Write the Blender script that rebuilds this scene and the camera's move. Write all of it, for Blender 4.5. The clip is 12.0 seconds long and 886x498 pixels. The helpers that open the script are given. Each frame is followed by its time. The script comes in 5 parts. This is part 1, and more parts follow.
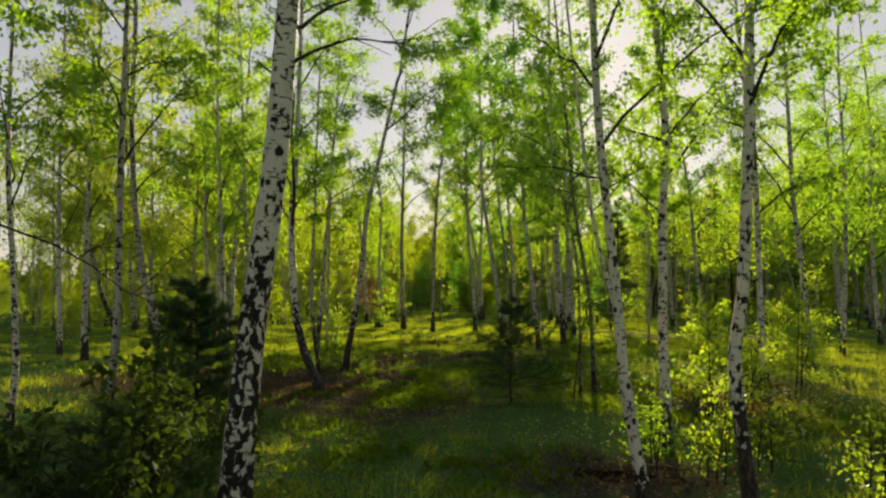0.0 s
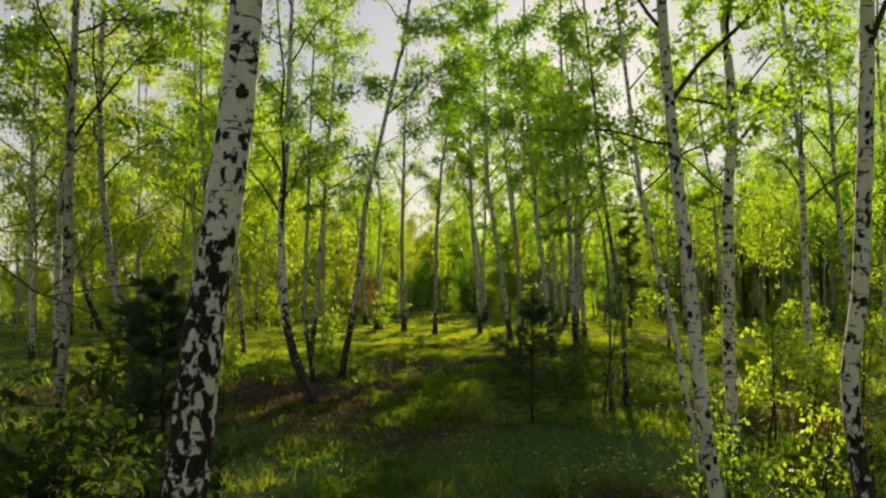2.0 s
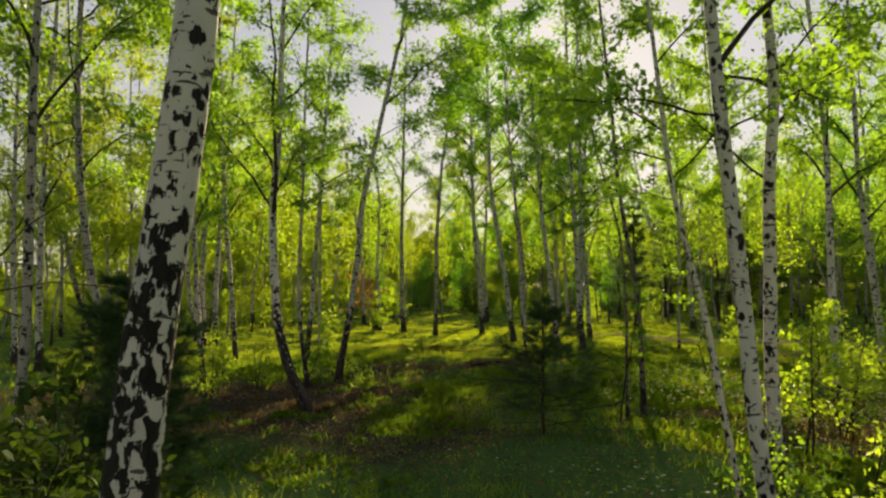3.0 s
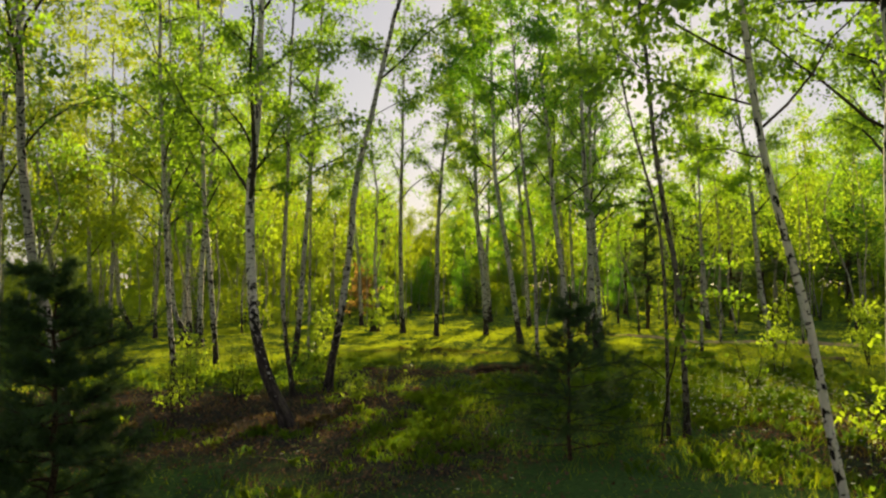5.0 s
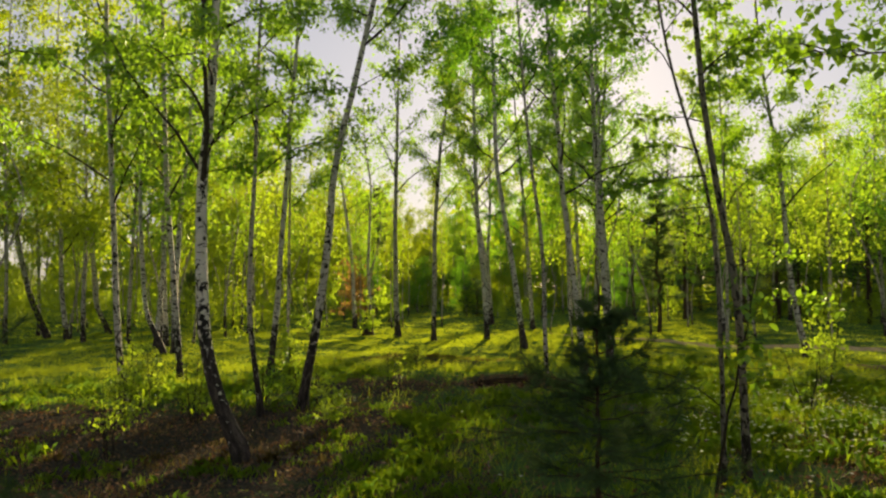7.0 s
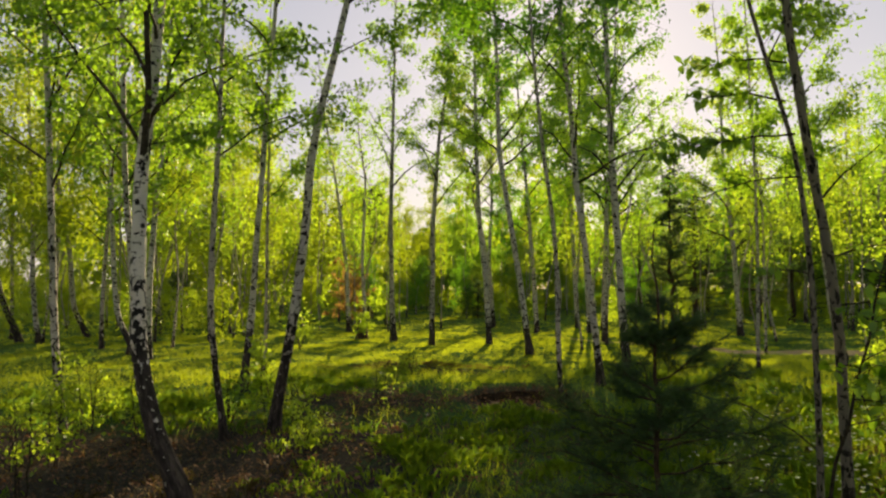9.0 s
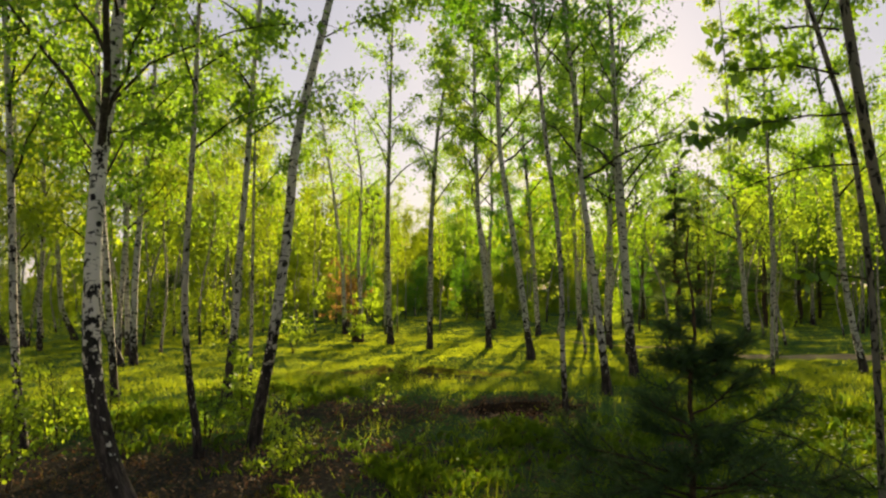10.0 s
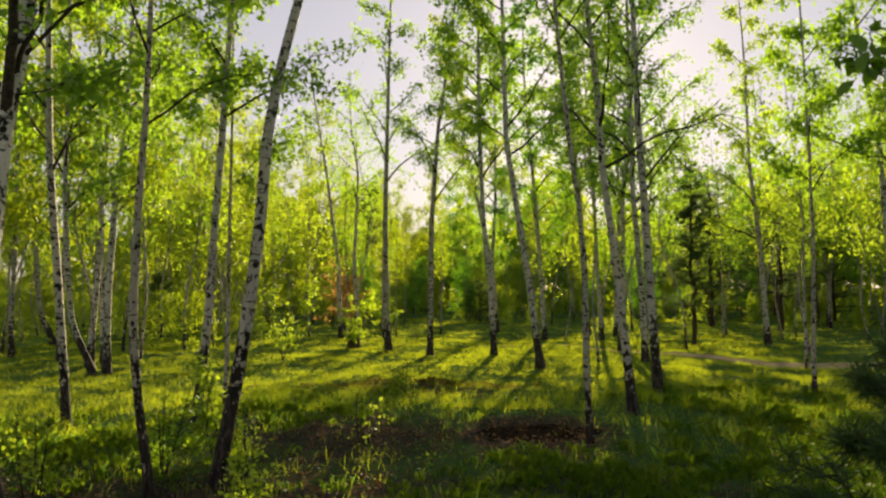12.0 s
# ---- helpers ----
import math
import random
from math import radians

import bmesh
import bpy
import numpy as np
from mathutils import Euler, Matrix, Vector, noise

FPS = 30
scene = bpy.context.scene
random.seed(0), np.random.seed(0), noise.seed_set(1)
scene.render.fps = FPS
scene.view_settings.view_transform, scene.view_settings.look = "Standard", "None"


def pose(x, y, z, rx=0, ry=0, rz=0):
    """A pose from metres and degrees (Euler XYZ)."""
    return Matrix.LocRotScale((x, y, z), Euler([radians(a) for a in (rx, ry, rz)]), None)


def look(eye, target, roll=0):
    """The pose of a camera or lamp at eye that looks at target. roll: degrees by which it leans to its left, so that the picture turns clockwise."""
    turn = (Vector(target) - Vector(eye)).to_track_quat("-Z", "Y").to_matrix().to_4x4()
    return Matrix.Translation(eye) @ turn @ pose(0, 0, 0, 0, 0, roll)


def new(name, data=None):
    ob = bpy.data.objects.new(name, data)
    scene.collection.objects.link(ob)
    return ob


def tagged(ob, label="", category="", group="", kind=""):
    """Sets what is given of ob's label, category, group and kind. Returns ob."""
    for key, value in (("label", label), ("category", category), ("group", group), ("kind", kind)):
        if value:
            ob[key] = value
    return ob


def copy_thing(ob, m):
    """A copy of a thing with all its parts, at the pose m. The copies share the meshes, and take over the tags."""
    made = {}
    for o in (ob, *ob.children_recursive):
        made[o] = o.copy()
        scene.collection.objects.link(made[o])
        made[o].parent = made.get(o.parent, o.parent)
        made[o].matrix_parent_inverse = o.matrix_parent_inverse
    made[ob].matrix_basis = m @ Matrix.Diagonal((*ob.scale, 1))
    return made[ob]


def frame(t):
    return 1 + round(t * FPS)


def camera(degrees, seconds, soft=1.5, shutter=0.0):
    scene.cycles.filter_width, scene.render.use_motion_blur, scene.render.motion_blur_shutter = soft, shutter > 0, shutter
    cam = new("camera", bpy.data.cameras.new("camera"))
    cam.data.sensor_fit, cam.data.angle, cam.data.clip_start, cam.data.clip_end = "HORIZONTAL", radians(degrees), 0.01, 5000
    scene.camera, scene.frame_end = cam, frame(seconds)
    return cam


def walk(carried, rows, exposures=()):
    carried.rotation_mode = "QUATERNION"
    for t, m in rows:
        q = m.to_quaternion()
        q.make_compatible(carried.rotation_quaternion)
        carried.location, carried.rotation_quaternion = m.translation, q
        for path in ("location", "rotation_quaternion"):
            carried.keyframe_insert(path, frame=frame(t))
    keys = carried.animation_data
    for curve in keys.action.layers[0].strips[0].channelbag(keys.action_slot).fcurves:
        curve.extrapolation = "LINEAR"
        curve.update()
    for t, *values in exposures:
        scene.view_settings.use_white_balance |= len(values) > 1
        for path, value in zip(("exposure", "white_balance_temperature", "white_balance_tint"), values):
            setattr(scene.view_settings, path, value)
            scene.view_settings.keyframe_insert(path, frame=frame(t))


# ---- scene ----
cam = camera(63.2, 12.0, soft=2.4)
STOPS, KELVIN, TINT = 1.36, 6900, 13
METRES, EYE, TILT, LEAN, TURN = 9.0, 1.75, 3.0, 0.0, 0.0
ROWS = [
    (0.0, 0.0, 0.0, 0.0, -0.0, 0.0, -0.0),
    (0.5, -0.0034, 0.0407, -0.0025, -0.04, 0.0, 0.02),
    (1.0, -0.0087, 0.0817, -0.0049, -0.08, 0.02, 0.02),
    (1.5, -0.0146, 0.1219, -0.0069, -0.1, 0.03, 0.06),
    (2.0, -0.0174, 0.1593, -0.01, -0.12, 0.03, 0.05),
    (2.5, -0.0196, 0.1998, -0.0132, -0.14, 0.03, 0.11),
    (3.0, -0.0214, 0.2402, -0.0158, -0.15, 0.03, 0.13),
    (5.0, -0.0253, 0.4052, -0.0313, -0.14, 0.04, 0.18),
    (5.5, -0.0214, 0.4517, -0.0347, -0.13, 0.05, 0.2),
    (6.0, -0.0173, 0.4993, -0.0372, -0.11, 0.06, 0.25),
    (6.5, -0.0158, 0.5472, -0.0398, -0.09, 0.08, 0.27),
    (7.0, -0.0139, 0.5944, -0.0418, -0.08, 0.09, 0.27),
    (9.0, -0.0095, 0.7667, -0.0525, -0.07, 0.18, 0.23),
    (9.5, -0.006, 0.8058, -0.0522, -0.06, 0.2, 0.24),
    (10.0, -0.0024, 0.8442, -0.0517, -0.03, 0.2, 0.23),
    (10.5, -0.0006, 0.8818, -0.0523, -0.01, 0.19, 0.26),
    (11.0, -0.0016, 0.9192, -0.0527, -0.01, 0.19, 0.22),
    (11.5, -0.0039, 0.9573, -0.0535, -0.01, 0.19, 0.2),
    (12.0, -0.0058, 0.9957, -0.0537, -0.01, 0.2, 0.17),
]
walk(cam, [(t, pose(0, 0, EYE, TILT, LEAN, TURN) @ pose(METRES * x, METRES * y, METRES * z, 90 + pitch, roll, yaw)) for t, x, y, z, yaw, pitch, roll in ROWS],
     exposures=[(0.0, STOPS - 0.12, KELVIN, TINT - 2), (12.0, STOPS + 0.06, KELVIN, TINT + 6)])

# world and sun: low late sun ahead of the camera, a little to its right
SUN_AZ, SUN_EL = 10.8, 19.0
world = bpy.data.worlds.new("sky")
scene.world = world
world.use_nodes = True
wn = world.node_tree.nodes
sky = wn.new("ShaderNodeTexSky")
sky.sky_type, sky.sun_disc = "NISHITA", False
sky.sun_elevation, sky.sun_rotation = radians(SUN_EL), radians(SUN_AZ)
sky.air_density, sky.dust_density, sky.ozone_density = 1.0, 0.3, 0.8
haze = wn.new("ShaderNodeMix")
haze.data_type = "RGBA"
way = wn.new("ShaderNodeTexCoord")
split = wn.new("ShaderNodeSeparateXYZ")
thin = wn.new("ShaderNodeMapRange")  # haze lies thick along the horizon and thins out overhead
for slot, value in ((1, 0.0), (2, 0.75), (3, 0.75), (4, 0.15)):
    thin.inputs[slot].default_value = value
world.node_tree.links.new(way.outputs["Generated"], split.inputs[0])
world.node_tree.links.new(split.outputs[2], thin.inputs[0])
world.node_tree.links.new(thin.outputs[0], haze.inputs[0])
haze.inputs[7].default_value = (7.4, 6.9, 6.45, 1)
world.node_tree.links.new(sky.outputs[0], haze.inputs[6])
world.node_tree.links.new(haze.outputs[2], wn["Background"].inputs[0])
wn["Background"].inputs[1].default_value = 0.040
lamp = bpy.data.lights.new("sun", "SUN")
lamp.energy, lamp.angle, lamp.color = 5.0, radians(0.6), (1.0, 0.83, 0.50)
sun = new("sun", lamp)
SUN_WAY = Vector((math.sin(radians(SUN_AZ)) * math.cos(radians(SUN_EL)), math.cos(radians(SUN_AZ)) * math.cos(radians(SUN_EL)), math.sin(radians(SUN_EL))))
sun.matrix_world = look((0, 0, 40), Vector((0, 0, 40)) - SUN_WAY)


# ---------------------------------------------------------------- materials
def material(name):
    m = bpy.data.materials.new(name)
    m.use_nodes = True
    nt = m.node_tree
    nt.nodes.clear()
    out = nt.nodes.new("ShaderNodeOutputMaterial")
    return m, nt, out


def node(nt, kind, **values):
    n = nt.nodes.new(kind)
    for key, value in values.items():
        n.inputs[key.replace("_", " ")].default_value = value
    return n


def ramp(nt, source, stops):
    n = nt.nodes.new("ShaderNodeValToRGB")
    e = n.color_ramp.elements
    while len(e) < len(stops):
        e.new(0.5)
    for el, (p, c) in zip(e, stops):
        el.position, el.color = p, (*c, 1)
    nt.links.new(source, n.inputs[0])
    return n


def maths(nt, op, a, b=None):
    n = nt.nodes.new("ShaderNodeMath")
    n.operation = op
    for i, v in enumerate((a, b)):
        if v is None:
            continue
        if isinstance(v, (int, float)):
            n.inputs[i].default_value = v
        else:
            nt.links.new(v, n.inputs[i])
    return n.outputs[0]


def mixed(nt, fac, a, b):
    n = nt.nodes.new("ShaderNodeMix")
    n.data_type = "RGBA"
    for i, v in ((0, fac), (6, a), (7, b)):
        if isinstance(v, tuple):
            n.inputs[i].default_value = (*v, 1)
        elif isinstance(v, (int, float)):
            n.inputs[i].default_value = v
        else:
            nt.links.new(v, n.inputs[i])
    return n.outputs[2]


def leaf_material(name, dark, light, through_col, share=0.5, rough=0.45, gloss=0.05, speckle=0.55):
    """A thin blade: a dull upper face, light that passes through it, and a weak gloss."""
    m, nt, out = material(name)
    geo = nt.nodes.new("ShaderNodeNewGeometry")
    info = nt.nodes.new("ShaderNodeObjectInfo")
    pos = node(nt, "ShaderNodeTexNoise", Scale=0.35, Detail=2.0)
    nt.links.new(geo.outputs["Position"], pos.inputs["Vector"])
    r = maths(nt, "ADD", maths(nt, "MULTIPLY", geo.outputs["Random Per Island"], speckle), maths(nt, "MULTIPLY", info.outputs["Random"], 0.2))
    r = maths(nt, "ADD", r, maths(nt, "MULTIPLY", maths(nt, "SUBTRACT", pos.outputs[0], 0.3), 0.6))
    face = ramp(nt, r, [(0.0, dark), (0.9, light)])
    glow = ramp(nt, r, [(0.0, tuple(c * 0.6 for c in through_col)), (0.9, through_col)])
    d = node(nt, "ShaderNodeBsdfDiffuse")
    t = node(nt, "ShaderNodeBsdfTranslucent")
    g = node(nt, "ShaderNodeBsdfGlossy", Roughness=rough)
    nt.links.new(face.outputs[0], d.inputs[0])
    nt.links.new(glow.outputs[0], t.inputs[0])
    g.inputs[0].default_value = (0.7, 0.75, 0.7, 1)
    m1, m2 = node(nt, "ShaderNodeMixShader", Fac=share), node(nt, "ShaderNodeMixShader", Fac=gloss)
    nt.links.new(d.outputs[0], m1.inputs[1])
    nt.links.new(t.outputs[0], m1.inputs[2])
    nt.links.new(m1.outputs[0], m2.inputs[1])
    nt.links.new(g.outputs[0], m2.inputs[2])
    nt.links.new(m2.outputs[0], out.inputs[0])
    return m


def bark_material(name, white, black):
    """Birch bark: pale skin with thin cross marks and dark diamonds, black and furrowed where the bark is old (rough)."""
    m, nt, out = material(name)
    vec = nt.nodes.new("ShaderNodeAttribute")
    vec.attribute_name = "bark"
    rough = nt.nodes.new("ShaderNodeAttribute")
    rough.attribute_name = "rough"
    info = nt.nodes.new("ShaderNodeObjectInfo")
    shift = nt.nodes.new("ShaderNodeVectorMath")
    shift.operation = "ADD"
    off = nt.nodes.new("ShaderNodeCombineXYZ")
    for i, k in enumerate((17.0, 31.0, 53.0)):
        nt.links.new(maths(nt, "MULTIPLY", info.outputs["Random"], k), off.inputs[i])
    nt.links.new(vec.outputs["Vector"], shift.inputs[0])
    nt.links.new(off.outputs[0], shift.inputs[1])

    def tex(kind, scale, **values):
        mp = nt.nodes.new("ShaderNodeMapping")
        mp.inputs["Scale"].default_value = scale
        nt.links.new(shift.outputs[0], mp.inputs[0])
        n = node(nt, kind, **values)
        nt.links.new(mp.outputs[0], n.inputs["Vector"])
        return n

    chev = tex("ShaderNodeTexNoise", (13, 13, 14.0), Scale=1.0, Detail=4.0, Roughness=0.55, Distortion=0.7)
    streak = tex("ShaderNodeTexNoise", (21, 21, 13.0), Scale=1.0, Detail=4.0, Roughness=0.55, Distortion=0.5)
    fur = tex("ShaderNodeTexNoise", (34, 34, 8), Scale=1.0, Detail=5.0, Roughness=0.65)
    line = tex("ShaderNodeTexNoise", (10, 10, 40), Scale=1.0, Detail=1.0, Roughness=0.4)
    spot = tex("ShaderNodeTexVoronoi", (10, 10, 8.0), Scale=1.0, Randomness=1.0)
    tint = tex("ShaderNodeTexNoise", (3, 3, 2), Scale=1.0, Detail=4.0)
    grain = tex("ShaderNodeTexNoise", (120, 120, 160), Scale=1.0, Detail=3.0)
    # dark share: more where the bark is old
    old = ramp(nt, rough.outputs["Fac"], [(0.0, (0, 0, 0)), (0.25, (1, 1, 1))])
    patch = mixed(nt, old.outputs[0], chev.outputs[0], streak.outputs[0])
    level = maths(nt, "ADD", maths(nt, "MULTIPLY", patch, 0.75), maths(nt, "MULTIPLY", fur.outputs[0], 0.25))
    level = maths(nt, "ADD", level, maths(nt, "MULTIPLY", rough.outputs["Fac"], 0.2))
    diamonds = ramp(nt, level, [(0.55, (0, 0, 0)), (0.565, (1, 1, 1))])
    lines = ramp(nt, line.outputs[0], [(0.63, (0, 0, 0)), (0.66, (1, 1, 1))])
    sd = maths(nt, "ADD", spot.outputs["Distance"], maths(nt, "MULTIPLY", fur.outputs[0], 0.45))
    spots = ramp(nt, sd, [(0.42, (1, 1, 1)), (0.46, (0, 0, 0))])
    dark = maths(nt, "MAXIMUM", diamonds.outputs[0], maths(nt, "MAXIMUM", maths(nt, "MULTIPLY", lines.outputs[0], 0.85), spots.outputs[0]))
    pale = ramp(nt, tint.outputs[0], [(0.25, tuple(c * 0.72 for c in white)), (0.5, white), (0.75, (white[0] * 1.05, white[1] * 0.98, white[2] * 0.9))])
    cork = ramp(nt, fur.outputs[0], [(0.3, tuple(c * 0.45 for c in black)), (0.7, tuple(c * 2.2 for c in black))])
    plates = ramp(nt, fur.outputs[0], [(0.35, (0.010, 0.008, 0.008)), (0.5, (0.035, 0.027, 0.025)), (0.68, (0.11, 0.085, 0.075))])
    aged = ramp(nt, rough.outputs["Fac"], [(0.4, (0, 0, 0)), (0.8, (1, 1, 1))])
    corky = mixed(nt, aged.outputs[0], cork.outputs[0], plates.outputs[0])
    col = mixed(nt, dark, pale.outputs[0], corky)
    bs = node(nt, "ShaderNodeBsdfPrincipled", Roughness=0.75, Specular_IOR_Level=0.2)
    nt.links.new(col, bs.inputs["Base Color"])
    h = maths(nt, "SUBTRACT", maths(nt, "MULTIPLY", grain.outputs[0], 0.25), maths(nt, "MULTIPLY", dark, maths(nt, "SUBTRACT", 1.1, fur.outputs[0])))
    b = node(nt, "ShaderNodeBump", Strength=0.8, Distance=0.012)
    nt.links.new(h, b.inputs["Height"])
    nt.links.new(b.outputs[0], bs.inputs["Normal"])
    nt.links.new(bs.outputs[0], out.inputs[0])
    return m


def wood_material(name, a, b, scale=30.0, gloss=0.15):
    m, nt, out = material(name)
    co = nt.nodes.new("ShaderNodeNewGeometry")
    n = node(nt, "ShaderNodeTexNoise", Scale=scale, Detail=4.0)
    nt.links.new(co.outputs["Position"], n.inputs["Vector"])
    c = ramp(nt, n.outputs[0], [(0.3, a), (0.7, b)])
    bs = node(nt, "ShaderNodeBsdfPrincipled", Roughness=0.9, Specular_IOR_Level=gloss)
    nt.links.new(c.outputs[0], bs.inputs["Base Color"])
    bp = node(nt, "ShaderNodeBump", Strength=0.5, Distance=0.01)
    nt.links.new(n.outputs[0], bp.inputs["Height"])
    nt.links.new(bp.outputs[0], bs.inputs["Normal"])
    nt.links.new(bs.outputs[0], out.inputs[0])
    return m


def ground_material():
    m, nt, out = material("forest_floor")
    geo = nt.nodes.new("ShaderNodeNewGeometry")

    def tex(scale, detail=5.0, rough=0.6):
        n = node(nt, "ShaderNodeTexNoise", Scale=scale, Detail=detail, Roughness=rough)
        nt.links.new(geo.outputs["Position"], n.inputs["Vector"])
        return n.outputs[0]

    big, mid, fine = tex(0.45), tex(3.0), tex(28.0)
    moss = ramp(nt, fine, [(0.3, (0.052, 0.105, 0.034)), (0.7, (0.11, 0.20, 0.058))])
    litter = ramp(nt, fine, [(0.3, (0.028, 0.026, 0.022)), (0.55, (0.072, 0.064, 0.052)), (0.8, (0.16, 0.135, 0.105))])
    sand = ramp(nt, mid, [(0.3, (0.38, 0.29, 0.18)), (0.7, (0.58, 0.47, 0.32))])
    lit = nt.nodes.new("ShaderNodeAttribute")
    lit.attribute_name = "litter"
    path = nt.nodes.new("ShaderNodeAttribute")
    path.attribute_name = "path"
    f = maths(nt, "ADD", maths(nt, "MULTIPLY", lit.outputs["Fac"], 0.42), maths(nt, "ADD", maths(nt, "MULTIPLY", mid, 0.62), maths(nt, "MULTIPLY", big, 0.35)))
    fac = ramp(nt, f, [(0.55, (0, 0, 0)), (0.8, (1, 1, 1))])
    col = mixed(nt, fac.outputs[0], moss.outputs[0], litter.outputs[0])
    pf = ramp(nt, maths(nt, "ADD", path.outputs["Fac"], maths(nt, "MULTIPLY", maths(nt, "SUBTRACT", mid, 0.5), 0.8)), [(0.4, (0, 0, 0)), (0.6, (1, 1, 1))])
    col = mixed(nt, pf.outputs[0], col, sand.outputs[0])
    bs = node(nt, "ShaderNodeBsdfDiffuse", Roughness=0.8)
    nt.links.new(col, bs.inputs["Color"])
    b = node(nt, "ShaderNodeBump", Strength=0.8, Distance=0.05)
    nt.links.new(maths(nt, "ADD", fine, mid), b.inputs["Height"])
    nt.links.new(b.outputs[0], bs.inputs["Normal"])
    nt.links.new(bs.outputs[0], out.inputs[0])
    return m


BARK = bark_material("birch_bark", (0.64, 0.59, 0.54), (0.013, 0.011, 0.010))
# BARK again with a dimmer white: the backlit stems' shade put into the colour
MID_BARK = bark_material("shaded_birch_bark", (0.50, 0.465, 0.43), (0.012, 0.010, 0.009))
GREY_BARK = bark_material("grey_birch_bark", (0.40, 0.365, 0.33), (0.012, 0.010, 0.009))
BROWN_BARK = bark_material("young_birch_bark", (0.17, 0.15, 0.13), (0.012, 0.010, 0.009))
TWIG = wood_material("birch_twig", (0.018, 0.014, 0.010), (0.07, 0.055, 0.04))
PINE_BARK = wood_material("pine_bark", (0.02, 0.014, 0.01), (0.09, 0.06, 0.04), 40.0)
EARTH = wood_material("bare_earth", (0.008, 0.006, 0.005), (0.035, 0.025, 0.017), 14.0, 0.0)
PALE_STEM = wood_material("pale_stem", (0.10, 0.09, 0.08), (0.42, 0.385, 0.35), 7.0)
LEAF = leaf_material("birch_leaf", (0.038, 0.105, 0.014), (0.092, 0.205, 0.028), (0.37, 0.64, 0.024), 0.6)
DEEP_LEAF = leaf_material("deep_green_leaf", (0.025, 0.10, 0.012), (0.06, 0.19, 0.022), (0.20, 0.47, 0.016), 0.55)
FRESH_LEAF = leaf_material("fresh_birch_leaf", (0.055, 0.115, 0.010), (0.12, 0.22, 0.024), (0.50, 0.65, 0.015), 0.57, speckle=0.3)
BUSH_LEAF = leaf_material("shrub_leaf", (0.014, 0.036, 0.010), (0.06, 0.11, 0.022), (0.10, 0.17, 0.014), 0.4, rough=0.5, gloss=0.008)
YOUNG_LEAF = leaf_material("young_birch_leaf", (0.08, 0.15, 0.008), (0.18, 0.27, 0.014), (0.55, 0.78, 0.03), 0.54)
GRASS = leaf_material("grass_blade", (0.06, 0.15, 0.038), (0.115, 0.245, 0.06), (0.60, 0.73, 0.018), 0.5, gloss=0.012, speckle=0.25)
DRY_GRASS = leaf_material("dry_grass", (0.08, 0.065, 0.02), (0.19, 0.15, 0.06), (0.30, 0.23, 0.07), 0.4, gloss=0.01)
NEEDLE = leaf_material("pine_needle", (0.022, 0.05, 0.03), (0.06, 0.11, 0.06), (0.17, 0.27, 0.06), 0.35, gloss=0.015)
DEAD_LEAF = leaf_material("dead_leaf", (0.05, 0.028, 0.017), (0.30, 0.19, 0.12), (0.22, 0.10, 0.035), 0.25, gloss=0.01)
LUSH = leaf_material("lush_grass_blade", (0.058, 0.16, 0.038), (0.115, 0.255, 0.058), (0.50, 0.71, 0.02), 0.5, gloss=0.012, speckle=0.25)
RUSSET = leaf_material("russet_leaf", (0.10, 0.05, 0.02), (0.20, 0.12, 0.04), (0.60, 0.36, 0.08), 0.5)
PETAL = leaf_material("white_petal", (0.6, 0.6, 0.5), (0.8, 0.8, 0.7), (0.7, 0.7, 0.5), 0.4)
LOG = wood_material("weathered_bark", (0.10, 0.07, 0.05), (0.28, 0.21, 0.15), 22.0)
CUT = wood_material("cut_wood", (0.28, 0.20, 0.12), (0.42, 0.32, 0.21), 40.0)
FLOOR = ground_material()


# ---------------------------------------------------------------- mesh helpers
def mesh_of(name, verts, faces, mat, smooth=True):
    me = bpy.data.meshes.new(name)
    me.from_pydata([tuple(v) for v in verts], [], faces)
    me.materials.append(mat)
    me.polygons.foreach_set("use_smooth", [smooth] * len(me.polygons))
    return me


def poly_mesh(name, verts, size, mat):
    """A mesh of separate faces of the same number of corners, from an array (faces * size, 3)."""
    me = bpy.data.meshes.new(name)
    n = len(verts) // size
    me.vertices.add(n * size)
    me.vertices.foreach_set("co", np.asarray(verts, dtype=np.float32).ravel())
    me.loops.add(n * size)
    me.loops.foreach_set("vertex_index", np.arange(n * size, dtype=np.int32))
    me.polygons.add(n)
    me.polygons.foreach_set("loop_start", np.arange(0, n * size, size, dtype=np.int32))
    me.materials.append(mat)
    me.update(calc_edges=True)
    return me


def under(name, me, parent, label="", kind=""):
    ob = new(name, me)
    ob.parent = parent
    return tagged(ob, label, kind=kind)


def unit(a):
    return a / np.maximum(np.linalg.norm(a, axis=-1, keepdims=True), 1e-9)


